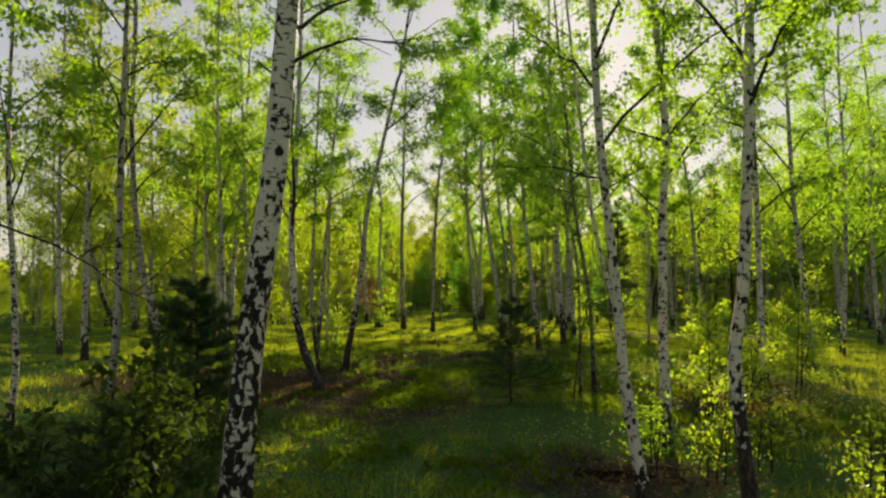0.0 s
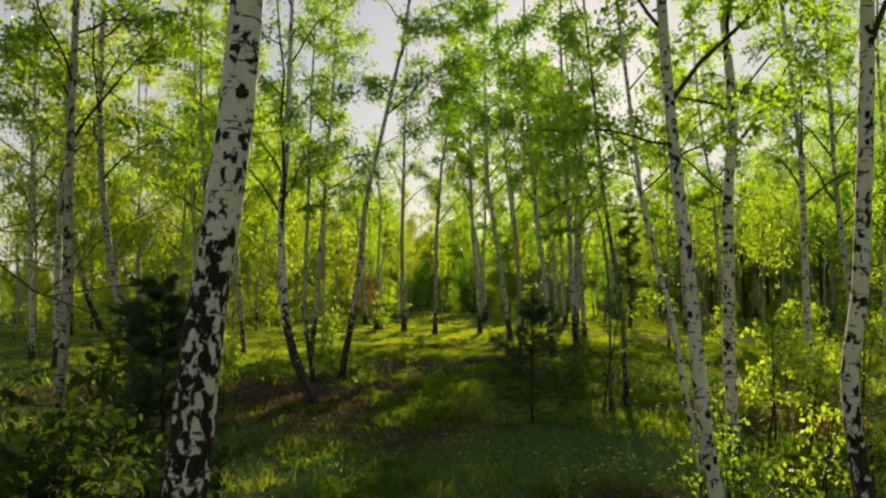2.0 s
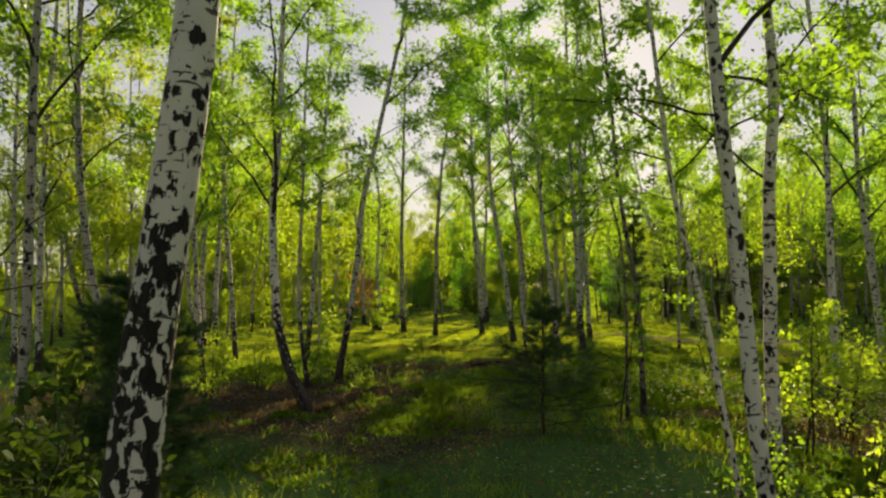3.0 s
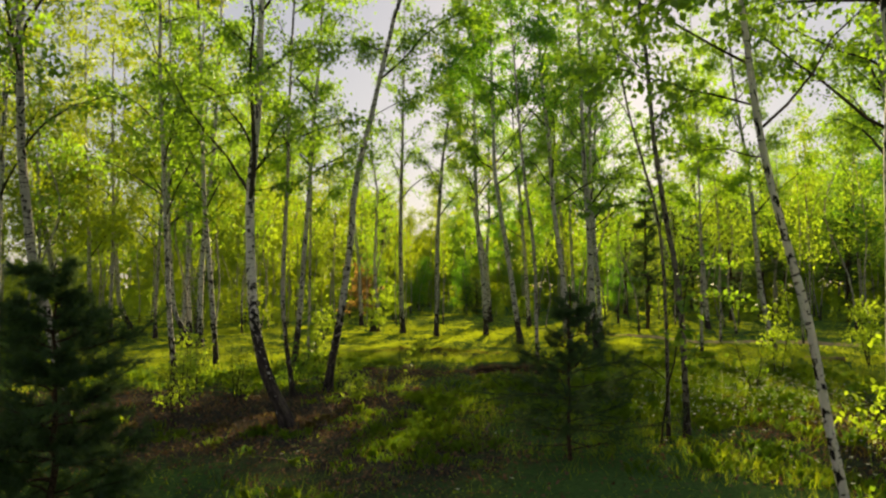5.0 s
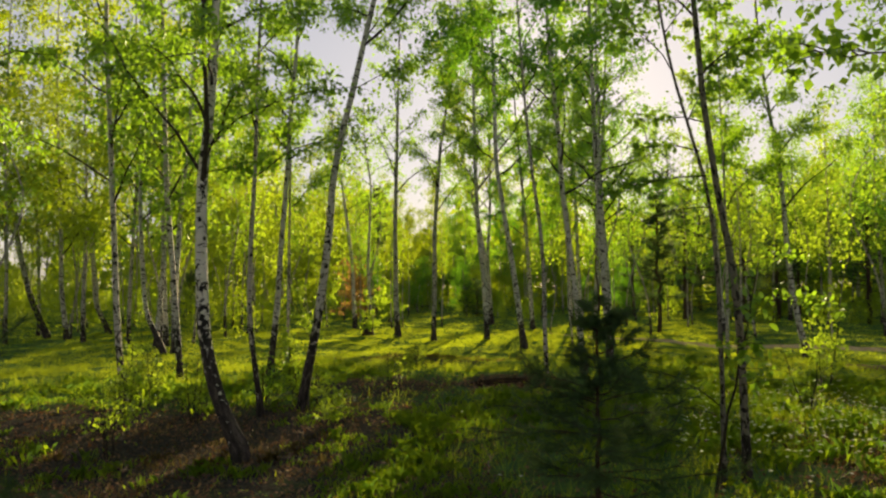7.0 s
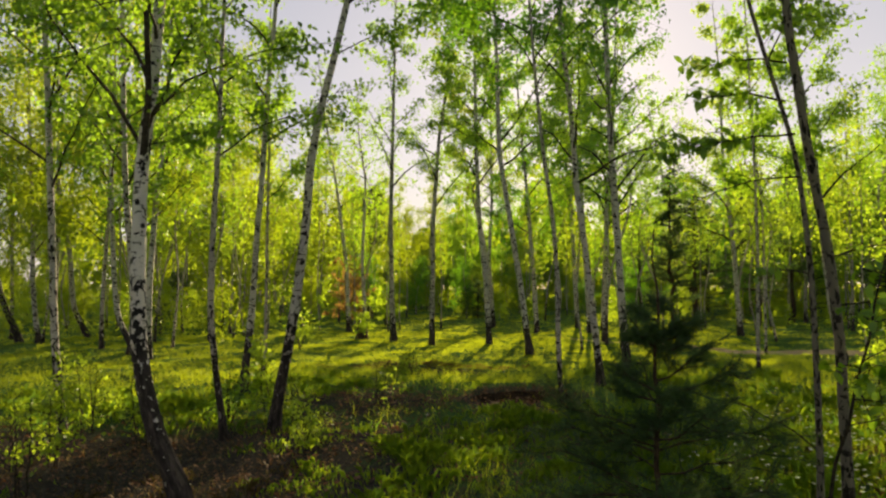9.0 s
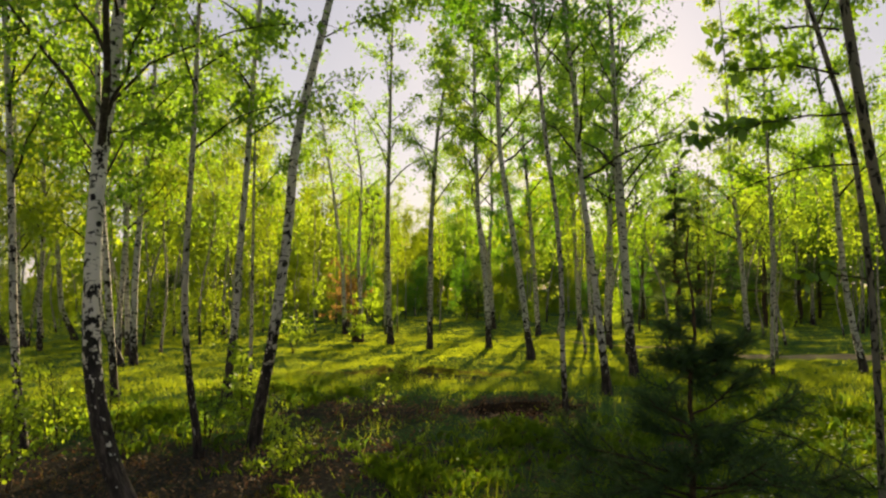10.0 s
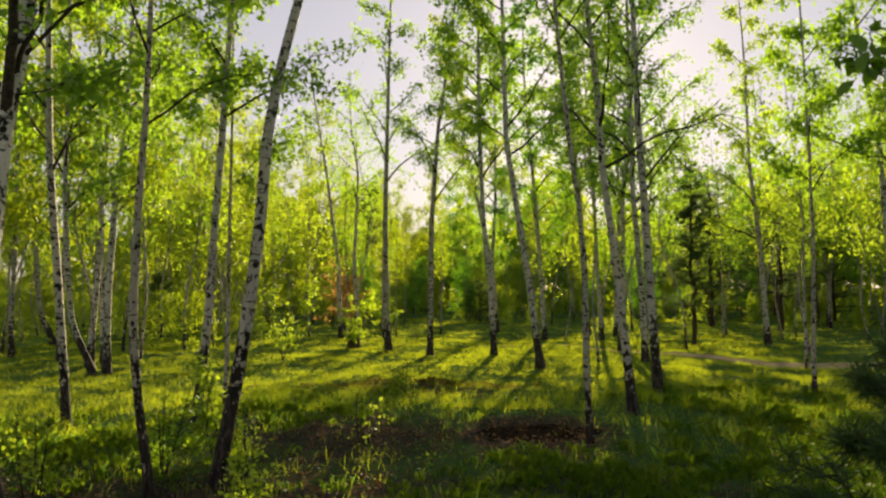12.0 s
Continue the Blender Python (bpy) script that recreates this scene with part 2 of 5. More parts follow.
def leaves(rng, at, size, droop=0.5, wide=0.75, corners=4):
    """Four-cornered pointed leaves at the given points, turned every way but mostly hanging."""
    n = len(at)
    d = rng.normal(0, 1, (n, 3))
    d[:, 2] -= droop * 2
    d = unit(d)
    s = unit(np.cross(d, rng.normal(0, 1, (n, 3))))
    u = np.cross(d, s)
    L = (size * rng.uniform(0.65, 1.25, n))[:, None]
    w = L * wide * 0.5
    if corners == 3:
        v = np.empty((n, 3, 3))
        v[:, 0], v[:, 1], v[:, 2] = at + s * w, at - s * w, at + d * L
        return v.reshape(-1, 3)
    v = np.empty((n, 4, 3))
    v[:, 0] = at
    v[:, 1] = at + d * L * 0.4 + s * w + u * L * 0.08
    v[:, 2] = at + d * L
    v[:, 3] = at + d * L * 0.4 - s * w + u * L * 0.08
    return v.reshape(-1, 3)


def tube(line, radii, sides, verts, faces):
    """Adds a tapering tube along a polyline to the lists."""
    line = np.asarray(line)
    tan = unit(np.gradient(line, axis=0))
    ref = np.array((0.0, 0.0, 1.0)) if abs(tan[:, 2]).mean() < 0.8 else np.array((1.0, 0.0, 0.0))
    s = unit(np.cross(tan, ref))
    u = np.cross(tan, s)
    a = np.linspace(0, 2 * np.pi, sides, endpoint=False)
    ring = line[:, None] + (s[:, None] * np.cos(a)[None, :, None] + u[:, None] * np.sin(a)[None, :, None]) * np.asarray(radii)[:, None, None]
    o = len(verts)
    verts.extend(ring.reshape(-1, 3).tolist())
    for i in range(len(line) - 1):
        for k in range(sides):
            k2 = (k + 1) % sides
            faces.append((o + i * sides + k, o + i * sides + k2, o + (i + 1) * sides + k2, o + (i + 1) * sides + k))
    faces.append(tuple(o + (len(line) - 1) * sides + k for k in range(sides)))


def bough(rng, start, azimuth, rise, length, bend, n=6):
    """A curved line that leaves the stem at the angle rise from level and bends by that many degrees on its way."""
    p, out = np.array(start, float), []
    for i in range(n):
        out.append(p.copy())
        e = radians(rise + bend * i / n + rng.normal(0, 7))
        z = radians(azimuth + rng.normal(0, 9))
        p = p + np.array((math.cos(e) * math.cos(z), math.cos(e) * math.sin(z), math.sin(e))) * length / (n - 1)
    return np.array(out)


def along(line, f):
    """Points at the fractions f of a polyline."""
    x = np.clip(f, 0, 1) * (len(line) - 1)
    i = np.minimum(x.astype(int), len(line) - 2)
    return line[i] + (line[i + 1] - line[i]) * (x - i)[:, None]


# ---------------------------------------------------------------- the ground
def ground_z(x, y):
    """Gentle swells of the forest floor."""
    return (0.05 * np.sin(0.55 * x + 0.3) * np.cos(0.43 * y + 1.0) + 0.035 * np.sin(1.3 * x - 0.7 * y) + 0.02 * np.cos(2.3 * y + 1.7 * x) + 0.016 * np.sin(4.3 * x + 1.9 * y) * np.cos(3.7 * y - 2.3 * x) + 0.010 * np.sin(6.1 * x - 3.3 * y + 0.8)
            + 0.10 * np.exp(-((x - 2.4) ** 2 + (y - 18.5) ** 2) / 18) - 0.12 * np.exp(-((x + 2.6) ** 2 + (y - 13.0) ** 2) / 12)
            + 0.0012 * np.maximum(np.abs(x) - 8, 0) ** 1.3)


PATH_MID = ((-30, 34.5), (-6, 33.5), (3.5, 31.2), (6.6, 27.6), (8.3, 25.8), (13, 23.5), (40, 20))


def path_share(x, y):
    px = np.array([p[0] for p in PATH_MID], float)
    py = np.array([p[1] for p in PATH_MID], float)
    d = np.abs(y - np.interp(x, px, py))
    return np.clip(1.5 - d / 0.62, 0, 1) * np.clip((x + 1) / 5, 0, 1) * np.clip((14 - x) / 3, 0, 1)


def blob(x, y, cx, cy, rx, ry):
    return np.clip(1.4 - np.sqrt(((x - cx) / rx) ** 2 + ((y - cy) / ry) ** 2), 0, 1)


def litter_share(x, y):
    """Where dead leaves and bare soil lie instead of grass."""
    a = np.maximum(blob(x, y, -2.6, 13.1, 3.0, 2.3), blob(x, y, -4.4, 13.9, 2.6, 2.0))
    a = np.maximum(a, blob(x, y, -2.4, 14.8, 2.8, 1.5) * 0.9)
    a = np.maximum(a, blob(x, y, 0.95, 17.3, 1.0, 1.1))
    a = np.maximum(a, blob(x, y, 1.6, 6.9, 1.1, 0.9))
    a = np.maximum(a, blob(x, y, -1.2, 17.5, 1.6, 1.5) * 0.8)
    a = np.maximum(a, blob(x, y, -0.8, 11.5, 1.6, 2.2) * 0.75)
    a = np.maximum(a, blob(x, y, 4.3, 11.2, 1.6, 2.4) * 0.75)
    a = np.maximum(a, blob(x, y, 5.4, 13.4, 1.3, 0.9) * 0.6)
    a = np.maximum(a, blob(x, y, 1.6, 15.0, 1.4, 1.2) * 0.5)
    return np.maximum(a, blob(x, y, -0.8, 21.5, 1.8, 0.9) * 0.6)


def axis(lo, hi, step, far):
    core = np.arange(lo, hi + step / 2, step)
    out, d = [], step
    p = hi
    while p < far:
        d *= 1.35
        p += d
        out.append(p)
    lows, d, p = [], step, lo
    while p > -far:
        d *= 1.35
        p -= d
        lows.append(p)
    return np.concatenate((np.array(lows[::-1]), core, np.array(out)))


def ground():
    xs, ys = axis(-16, 16, 0.25, 2500), axis(-4, 42, 0.25, 2500)
    X, Y = np.meshgrid(xs, ys)
    x, y = X.ravel(), Y.ravel()
    near = np.exp(-((np.maximum(np.abs(x) - 60, 0)) ** 2 + np.maximum(np.abs(y - 20) - 70, 0) ** 2) / 2000.0)
    z = ground_z(np.clip(x, -80, 80), np.clip(y, -80, 120)) * near
    w = len(xs)
    faces = [(j * w + i, j * w + i + 1, (j + 1) * w + i + 1, (j + 1) * w + i) for j in range(len(ys) - 1) for i in range(w - 1)]
    me = mesh_of("ground", np.column_stack((x, y, z)), faces, FLOOR)
    for name, f in (("litter", litter_share), ("path", path_share)):
        at = me.attributes.new(name, "FLOAT", "POINT")
        at.data.foreach_set("value", f(x, y).astype(np.float32))
    tagged(new("ground", me), "forest floor of moss, grass, dead leaves and sandy path", "ground", kind="structure")


ground()


# ---------------------------------------------------------------- birches
def stem_line(rng, bends, height, step=0.14, back=0.0):
    """The stem's middle line: heights and sideways places between the bends, then a slight sway up to the top."""
    hs = [0.0] + [b[0] for b in bends]
    xs = [0.0] + [b[1] for b in bends]
    top = hs[-1]
    if len(hs) > 2:
        slope = (xs[-1] - xs[-3]) / max(hs[-1] - hs[-3], 0.3)
    else:
        slope = xs[-1] / max(top, 0.5)
    slope = max(-0.25, min(0.25, slope))
    h = top
    while h < height:
        h += 1.2
        slope = slope * 0.8 + rng.normal(0, 0.025)
        hs.append(h)
        xs.append(xs[-1] + slope * 1.2)
    z = np.concatenate((np.arange(0, min(height, 6.5), step), np.arange(min(height, 6.5), height, 0.5)))
    x = np.interp(z, hs, xs)
    k = np.array((1, 2, 3, 2, 1.0)) / 9
    x = np.convolve(np.pad(x, 2, mode="edge"), k, mode="valid")
    x -= x[0]
    y = 0.05 * np.sin(z * rng.uniform(0.5, 0.9) + rng.uniform(0, 6)) * np.minimum(z, 1) + (rng.normal(0, 0.012) * z if not back else back * np.minimum(z, 3.5))
    return np.column_stack((x, y, z))


def trunk_mesh(rng, line, r, height, dark, sides, furrow=1.0, bark_mat=None):
    """r: radius at breast height. dark: height up to which the old black bark reaches."""
    z = line[:, 2]
    rad = r * (1.12 - 0.09 * z) if height < 1 else r * np.maximum(1.1 * (1 - z / height) ** 0.8 + 0.04, 0.08)
    rad = rad * (1 + 0.45 * np.exp(-z / 0.16) + 0.1 * np.exp(-z / 0.6))
    a = np.linspace(0, 2 * np.pi, sides, endpoint=False)
    n = len(line)
    tan = unit(np.gradient(line, axis=0))
    s = unit(np.cross(tan, np.array((0.0, 1.0, 0.0))))
    u = np.cross(tan, s)
    lump = np.zeros((n, sides))
    for k, w in ((2, 0.03), (3, 0.025), (5, 0.02)):
        lump += w * np.sin(k * a[None] + rng.uniform(0, 6) + z[:, None] * rng.uniform(0.4, 1.6))
    lump += 0.10 * np.exp(-z / 0.25)[:, None] * np.sin(5 * a[None] + rng.uniform(0, 6))
    lump += rng.normal(0, 0.012, (n, sides)) * (1 + 2 * np.exp(-z / max(dark, 0.2)))[:, None]
    R = rad[:, None] * (1 + lump)
    v = line[:, None] + (s[:, None] * np.cos(a)[None, :, None] + u[:, None] * np.sin(a)[None, :, None]) * R[:, :, None]
    v[0, :, 2] -= 0.12
    faces = [(i * sides + k, i * sides + (k + 1) % sides, (i + 1) * sides + (k + 1) % sides, (i + 1) * sides + k) for i in range(n - 1) for k in range(sides)]
    me = mesh_of("trunk", v.reshape(-1, 3), faces, bark_mat or BARK)
    bark = np.empty((n, sides, 3), np.float32)
    bark[:, :, 0], bark[:, :, 1], bark[:, :, 2] = np.cos(a) * max(r, 0.05), np.sin(a) * max(r, 0.05), z[:, None]
    me.attributes.new("bark", "FLOAT_VECTOR", "POINT").data.foreach_set("vector", bark.ravel())
    old = np.repeat(np.clip((dark * 1.25 - z) / max(dark, 0.1), -0.02, furrow).astype(np.float32), sides)
    me.attributes.new("rough", "FLOAT", "POINT").data.foreach_set("value", old)
    return me, rad


def crown_lines(rng, line, rad, height, low, limbs, spread, rise=48):
    """Limbs and their twigs: a list of (limb line, limb radius, [twig lines])."""
    out = []
    for i in range(limbs):
        f = (i + rng.uniform(0.1, 0.9)) / limbs
        h = low + (height * 0.95 - low) * f ** 1.15
        at = np.array([np.interp(h, line[:, 2], line[:, j]) for j in range(3)])
        az = i * 137.5 + rng.uniform(-40, 40)
        length = spread * (1.15 - 0.85 * f) * rng.uniform(0.65, 1.25)
        lb = bough(rng, at, az, rise + rng.uniform(-18, 15), length, rng.uniform(-45, 5), 7)
        twigs = []
        for k in range(rng.randint(5, 9)):
            g = rng.uniform(0.2, 1.0)
            p = along(lb, np.array((g,)))[0]
            tw = bough(rng, p, az + rng.uniform(-75, 75), rng.uniform(-25, 40), length * rng.uniform(0.22, 0.5), rng.uniform(-70, -10), 5)
            twigs.append(tw)
        r = min(np.interp(h, line[:, 2], rad) * 0.5, 0.012 * length + 0.004)
        out.append((lb, r, twigs))
    return out


def limb_mesh(items, sides=5):
    verts, faces = [], []
    for lb, r, twigs in items:
        tube(lb, np.linspace(r, r * 0.25, len(lb)), sides, verts, faces)
    return mesh_of("limb", verts, faces, TWIG)


def twig_mesh(items):
    verts, faces = [], []
    for lb, r, twigs in items:
        for tw in twigs:
            tube(tw, np.linspace(max(r * 0.32, 0.0035), 0.002, len(tw)), 3, verts, faces)
    return mesh_of("twig_spray", verts, faces, TWIG)


def crown_mesh(rng, items, count, size, mat, fuzz=0.10, top_scale=1.0, corners=4):
    lines, weight = [], []
    for lb, r, twigs in items:
        lines.append(lb[2:])
        weight.append(np.linalg.norm(lb[-1] - lb[2]) * 0.7)
        for tw in twigs:
            lines.append(tw)
            weight.append(np.linalg.norm(tw[-1] - tw[0]))
    weight = np.array(weight)
    share = rng.multinomial(count, weight / weight.sum())
    pts = [along(ln, rng.uniform(0.1, 1, k)) for ln, k in zip(lines, share) if k]
    pts = np.concatenate(pts)
    pts += rng.normal(0, fuzz, pts.shape) * np.array((1, 1, 0.9))
    grow = 1 + (top_scale - 1) * np.clip((pts[:, 2] - 6) / 4, 0, 1)
    return poly_mesh("crown", leaves(rng, pts, size * grow, corners=corners), corners, mat)


BIRCH_LABEL = "slender birch with white black-marked bark and fresh green leaves"


def birch(seed, x, y, r, bends, height=11.0, low=2.6, limbs=18, spread=1.5, count=6000, size=0.055, dark=0.7, sides=14, mat=None,
          extra=(), label=BIRCH_LABEL, rise=48, furrow=1.0, back=0.0, bark_mat=None, leafy_extra=True, bark_label="white bark with black marks, dark and furrowed at the foot"):
    """One birch. extra: limbs of note, as (height, azimuth, rise, length, bend, radius)."""
    rng = np.random.RandomState(seed)
    root = new("birch_tree")
    root.location = (x, y, float(ground_z(np.array(x), np.array(y))))
    tagged(root, label, "tree", "birches of the wood")
    line = stem_line(rng, bends, height, back=back)
    # beyond y 14 the dimmed bark carries the backlit shade
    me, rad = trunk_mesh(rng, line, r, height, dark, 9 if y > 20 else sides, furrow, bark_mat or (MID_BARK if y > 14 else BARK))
    under("trunk", me, root, bark_label)
    items = crown_lines(rng, line, rad, height, low, limbs, spread, rise)
    extras = []
    for h, az, up, length, bend, lr in extra:
        at = np.array([np.interp(h, line[:, 2], line[:, j]) for j in range(3)])
        lb = bough(rng, at, az, up, length, bend, 8)
        tw = [bough(rng, along(lb, np.array((rng.uniform(0.35, 1),)))[0], az + rng.uniform(-70, 70), rng.uniform(-20, 50), length * rng.uniform(0.2, 0.4), -30, 5) for _ in range(7)]
        extras.append((lb, lr, tw))
    leafy, items = items + (extras if leafy_extra else []), items + extras
    for it in items:
        under("limb", limb_mesh([it]), root)
    under("twig_spray", twig_mesh(items), root, kind="stuff")
    if count:
        under("crown", crown_mesh(rng, leafy, count, size * 1.1, mat or LEAF, 0.095 if y > 14 else 0.065, 1.35, 3 if y > 14 else 4), root, kind="stuff")
    return root


# the tall thick birch that the camera passes first, and those beside it
birch(1, -1.39, 4.83, 0.086, [(0.44, 0.03), (0.95, 0.07), (1.4, 0.11), (1.89, 0.17), (2.39, 0.23), (2.77, 0.26), (3.28, 0.29), (3.71, 0.31)], 13, 3.5, 14, 1.9, 7812, 0.05, 1.9, 36, furrow=0.42,
      extra=[(3.18, 6, 38, 0.95, -62, 0.016), (3.48, 20, 42, 0.9, -10, 0.018), (3.12, 168, 48, 0.26, 0, 0.013)], leafy_extra=False, label="thick leaning birch, white bark scattered with black diamonds")
birch(2, 1.72, 6.25, 0.042, [(0.62, -0.13), (1.11, -0.2), (1.59, -0.23), (2.18, -0.29), (2.78, -0.35), (3.53, -0.4), (4.29, -0.42)], 10, 2.7, 12, 1.4, 5390, 0.042, 0.25,
      extra=[(2.75, 175, 5, 1.0, 0, 0.01), (2.65, -40, 25, 0.7, 0, 0.008)])
birch(3, 2.4, 7.8, 0.048, [(0.59, -0.01), (1.31, -0.04), (1.92, -0.03), (2.53, -0.04), (3.34, 0.03), (4.28, -0.05), (4.92, -0.09)], 10.5, 2.9, 14, 1.5, 6362, 0.042, 0.55,
      extra=[(2.6, 155, 48, 1.2, 0, 0.012), (3.4, 20, 45, 1.5, 0, 0.014)])
birch(4, 2.51, 5.96, 0.049, [(0.86, -0.08), (1.32, -0.12), (1.58, -0.03), (2.02, -0.01), (2.73, 0.02), (3.54, 0.04), (4.17, 0.05)], 11, 3.2, 12, 1.6, 6737, 0.042, 1.0,
      extra=[(3.6, 20, 40, 1.2, 0, 0.012)])
birch(5, 2.1, 7.7, 0.024, [(0.69, -0.12), (1.11, -0.18), (1.56, -0.25), (1.84, -0.33), (2.16, -0.41), (2.62, -0.51), (3.12, -0.56)], 8, 2.3, 10, 1.3, 4191, 0.042, 0.2,
      extra=[(2.75, 170, 25, 0.9, -10, 0.008), (2.45, 165, 5, 0.5, -20, 0.006)])
birch(6, -2.13, 12.7, 0.066, [(0.6, -0.35), (1.23, -0.55), (1.86, -0.65), (2.76, -0.76), (3.33, -0.79), (4.45, -0.72)], 11, 3.1, 14, 1.6, 6106, 0.055, 1.6,
      extra=[(3.05, 168, 50, 2.3, 5, 0.024), (2.9, 165, 85, 4.5, 0, 0.036), (3.35, 5, 45, 1.8, -50, 0.016), (3.1, 0, 10, 0.8, 0, 0.008)], back=0.3, label="forked birch with a dark curved foot and spreading limbs")
birch(7, -2.11, 15.64, 0.057, [(0.51, 0.08), (1.05, 0.19), (1.73, 0.29), (2.55, 0.39), (3.17, 0.42), (3.87, 0.54), (4.51, 0.7), (5.22, 0.85)], 12, 5.2, 12, 1.8, 8742, 0.056, 1.35,
      extra=[(4.6, 10, 25, 1.3, 0, 0.01), (5.2, 30, 55, 1.6, 0, 0.014)], label="birch with a curved white stem leaning to one side")
birch(8, -2.63, 15.4, 0.035, [(0.79, -0.12), (1.51, -0.19), (2.35, -0.18), (3.48, -0.14), (4.63, -0.14)], 10, 3.2, 16, 1.5, 5085, 0.056, 1.2, bark_mat=GREY_BARK)
birch(9, -3.18, 18.2, 0.049, [(0.35, 0.03), (1.35, 0.13), (2.2, 0.18), (3.38, 0.28), (4.97, 0.38), (5.78, 0.45)], 12, 3.6, 16, 1.7, 5619, 0.061, 0.95)
birch(10, -3.03, 18.9, 0.026, [(0.42, 0.0), (2.24, 0.02), (3.92, 0.05), (6.07, 0.04)], 8, 3.0, 10, 1.0, 4670, 0.061, 0.3, bark_mat=GREY_BARK)
birch(11, -4.53, 15.45, 0.041, [(1.4, -0.15), (3.08, -0.26), (5.15, -0.35)], 11, 2.8, 18, 1.5, 5548, 0.061, 0.9)
birch(12, -4.62, 17.8, 0.046, [(0.93, -0.06), (1.97, -0.14), (3.32, -0.27), (4.7, -0.34)], 12, 3.0, 18, 1.7, 4715, 0.061, 0.95)
birch(13, -6.98, 23.91, 0.072, [(1.88, 0.0), (3.73, 0.08), (5.6, 0.29), (8.13, 0.4)], 13, 3.4, 18, 1.9, 6315, 0.071, 0.8)
birch(14, -7.25, 23.91, 0.062, [(1.03, -0.51), (2.13, -0.6), (4, -0.7)], 12, 3.4, 16, 1.8, 5262, 0.071, 1.0)
birch(15, -7.90, 25.76, 0.062, [(3.28, -0.1), (6.06, -0.24), (8.9, -0.26)], 13, 3.4, 18, 1.9, 4210, 0.076, 0.6, mat=FRESH_LEAF)
birch(16, -7.92, 25.05, 0.062, [(2.66, 0.21), (6.0, 0.41), (8.54, 0.53)], 13, 3.0, 18, 1.9, 4210, 0.076, 0.5, mat=FRESH_LEAF)
birch(17, -12.17, 31.55, 0.079, [(1.05, -0.55), (4.03, -0.82), (7.25, -0.57)], 13, 3, 20, 2.0, 4962, 0.087, 0.8, mat=FRESH_LEAF)
birch(18, -12.17, 28.59, 0.066, [(1.88, -0.23), (5.68, -0.41), (9.54, -0.54)], 13, 2.6, 20, 2.0, 3225, 0.081, 0.5, mat=FRESH_LEAF)
birch(19, -13.61, 30.08, 0.097, [(1.5, -0.64), (3.1, -1.08)], 12, 3, 20, 2.0, 4962, 0.081, 2.0, mat=FRESH_LEAF)
birch(20, -2.70, 30.9, 0.06, [(0.95, 0.05), (2.45, -0.06), (5.29, 0.06), (6.99, -0.2)], 9, 4.0, 14, 1.4, 900, 0.081, 1.1)
birch(21, -3.58, 33.95, 0.075, [(2.57, -0.09), (5.34, -0.46), (8.54, -0.98)], 11, 4.4, 14, 1.4, 900, 0.081, 0.6)
birch(22, -1.59, 29.35, 0.084, [(0.98, -0.07), (3.54, -0.1), (6.79, -0.03), (10.09, 0.05)], 13, 4.6, 18, 1.6, 2343, 0.076, 0.8, bark_mat=GREY_BARK)
birch(23, -0.40, 28.26, 0.075, [(1.62, 0.03), (3.44, 0.04), (6.2, 0.24), (8.85, 0.63)], 13, 4.0, 18, 1.8, 5122, 0.062, 0.9, bark_mat=GREY_BARK)
birch(24, 1.2, 26.88, 0.07, [(1.62, -0.07), (3.31, -0.24), (5.45, -0.33), (7.9, -0.36)], 13, 4.2, 20, 2.0, 5600, 0.072, 0.8)
birch(25, 2.06, 24.7, 0.075, [(1.88, -0.25), (3.37, -0.48), (5.0, -0.72), (7.54, -0.76)], 13, 4.6, 20, 2.0, 6400, 0.072, 0.9)
birch(26, 2.06, 37.52, 0.097, [(2.45, -0.16), (4.7, -0.6), (7.66, -1.26)], 13, 4.8, 18, 2.0, 4627, 0.087, 0.8, mat=FRESH_LEAF)
birch(27, 1.54, 16.85, 0.032, [(0.58, -0.03), (1.81, -0.04), (2.55, -0.09), (3.37, -0.21), (4.51, -0.32)], 9.5, 4.3, 20, 1.9, 10000, 0.06, 0.6, mat=DEEP_LEAF, bark_mat=GREY_BARK)
birch(28, 2.5, 18.78, 0.053, [(1.21, -0.13), (2.21, -0.23), (3.37, -0.37), (4.55, -0.43), (5.75, -0.57)], 12, 3.2, 18, 1.8, 2400, 0.055, 0.7)
birch(29, 3.49, 20.95, 0.069, [(0.91, -0.08), (1.84, -0.12), (3.26, -0.17), (4.69, -0.24), (6.64, -0.3)], 13, 3.4, 18, 2.0, 3200, 0.055, 1.15)
birch(30, 7.7, 20.9, 0.055, [(0.96, -0.19), (1.99, -0.35), (3.94, -0.49), (5.64, -0.7)], 11, 3.2, 16, 1.6, 6500, 0.066, 0.4)
BROWN_LABEL = "young brown-barked birch with broad green leaves on low boughs"
tall_twin = birch(31, 2.35, 11.3, 0.029, [(0.49, -0.01), (1.22, -0.04), (1.83, -0.11), (2.25, -0.2), (3.1, -0.32), (3.92, -0.37)], 9, 3.0, 10, 1.3, 2600, 0.05, 0.5, furrow=0.62, bark_mat=BROWN_BARK, bark_label="brown bark with pale patches and a dark knot", label=BROWN_LABEL)
thin_twin = birch(32, 2.12, 11.2, 0.018, [(1.05, -0.01), (1.69, -0.01), (2.38, -0.06), (3.41, -0.34)], 6.5, 2.9, 8, 0.9, 1500, 0.05, 0.3, bark_mat=BROWN_BARK, bark_label="thin brown bark", label=BROWN_LABEL)
birch(33, 9.98, 31.3, 0.079, [(2.8, -0.18), (5.45, -0.46), (8.14, -0.48)], 12, 2.8, 20, 1.9, 5200, 0.081, 0.5, mat=YOUNG_LEAF)
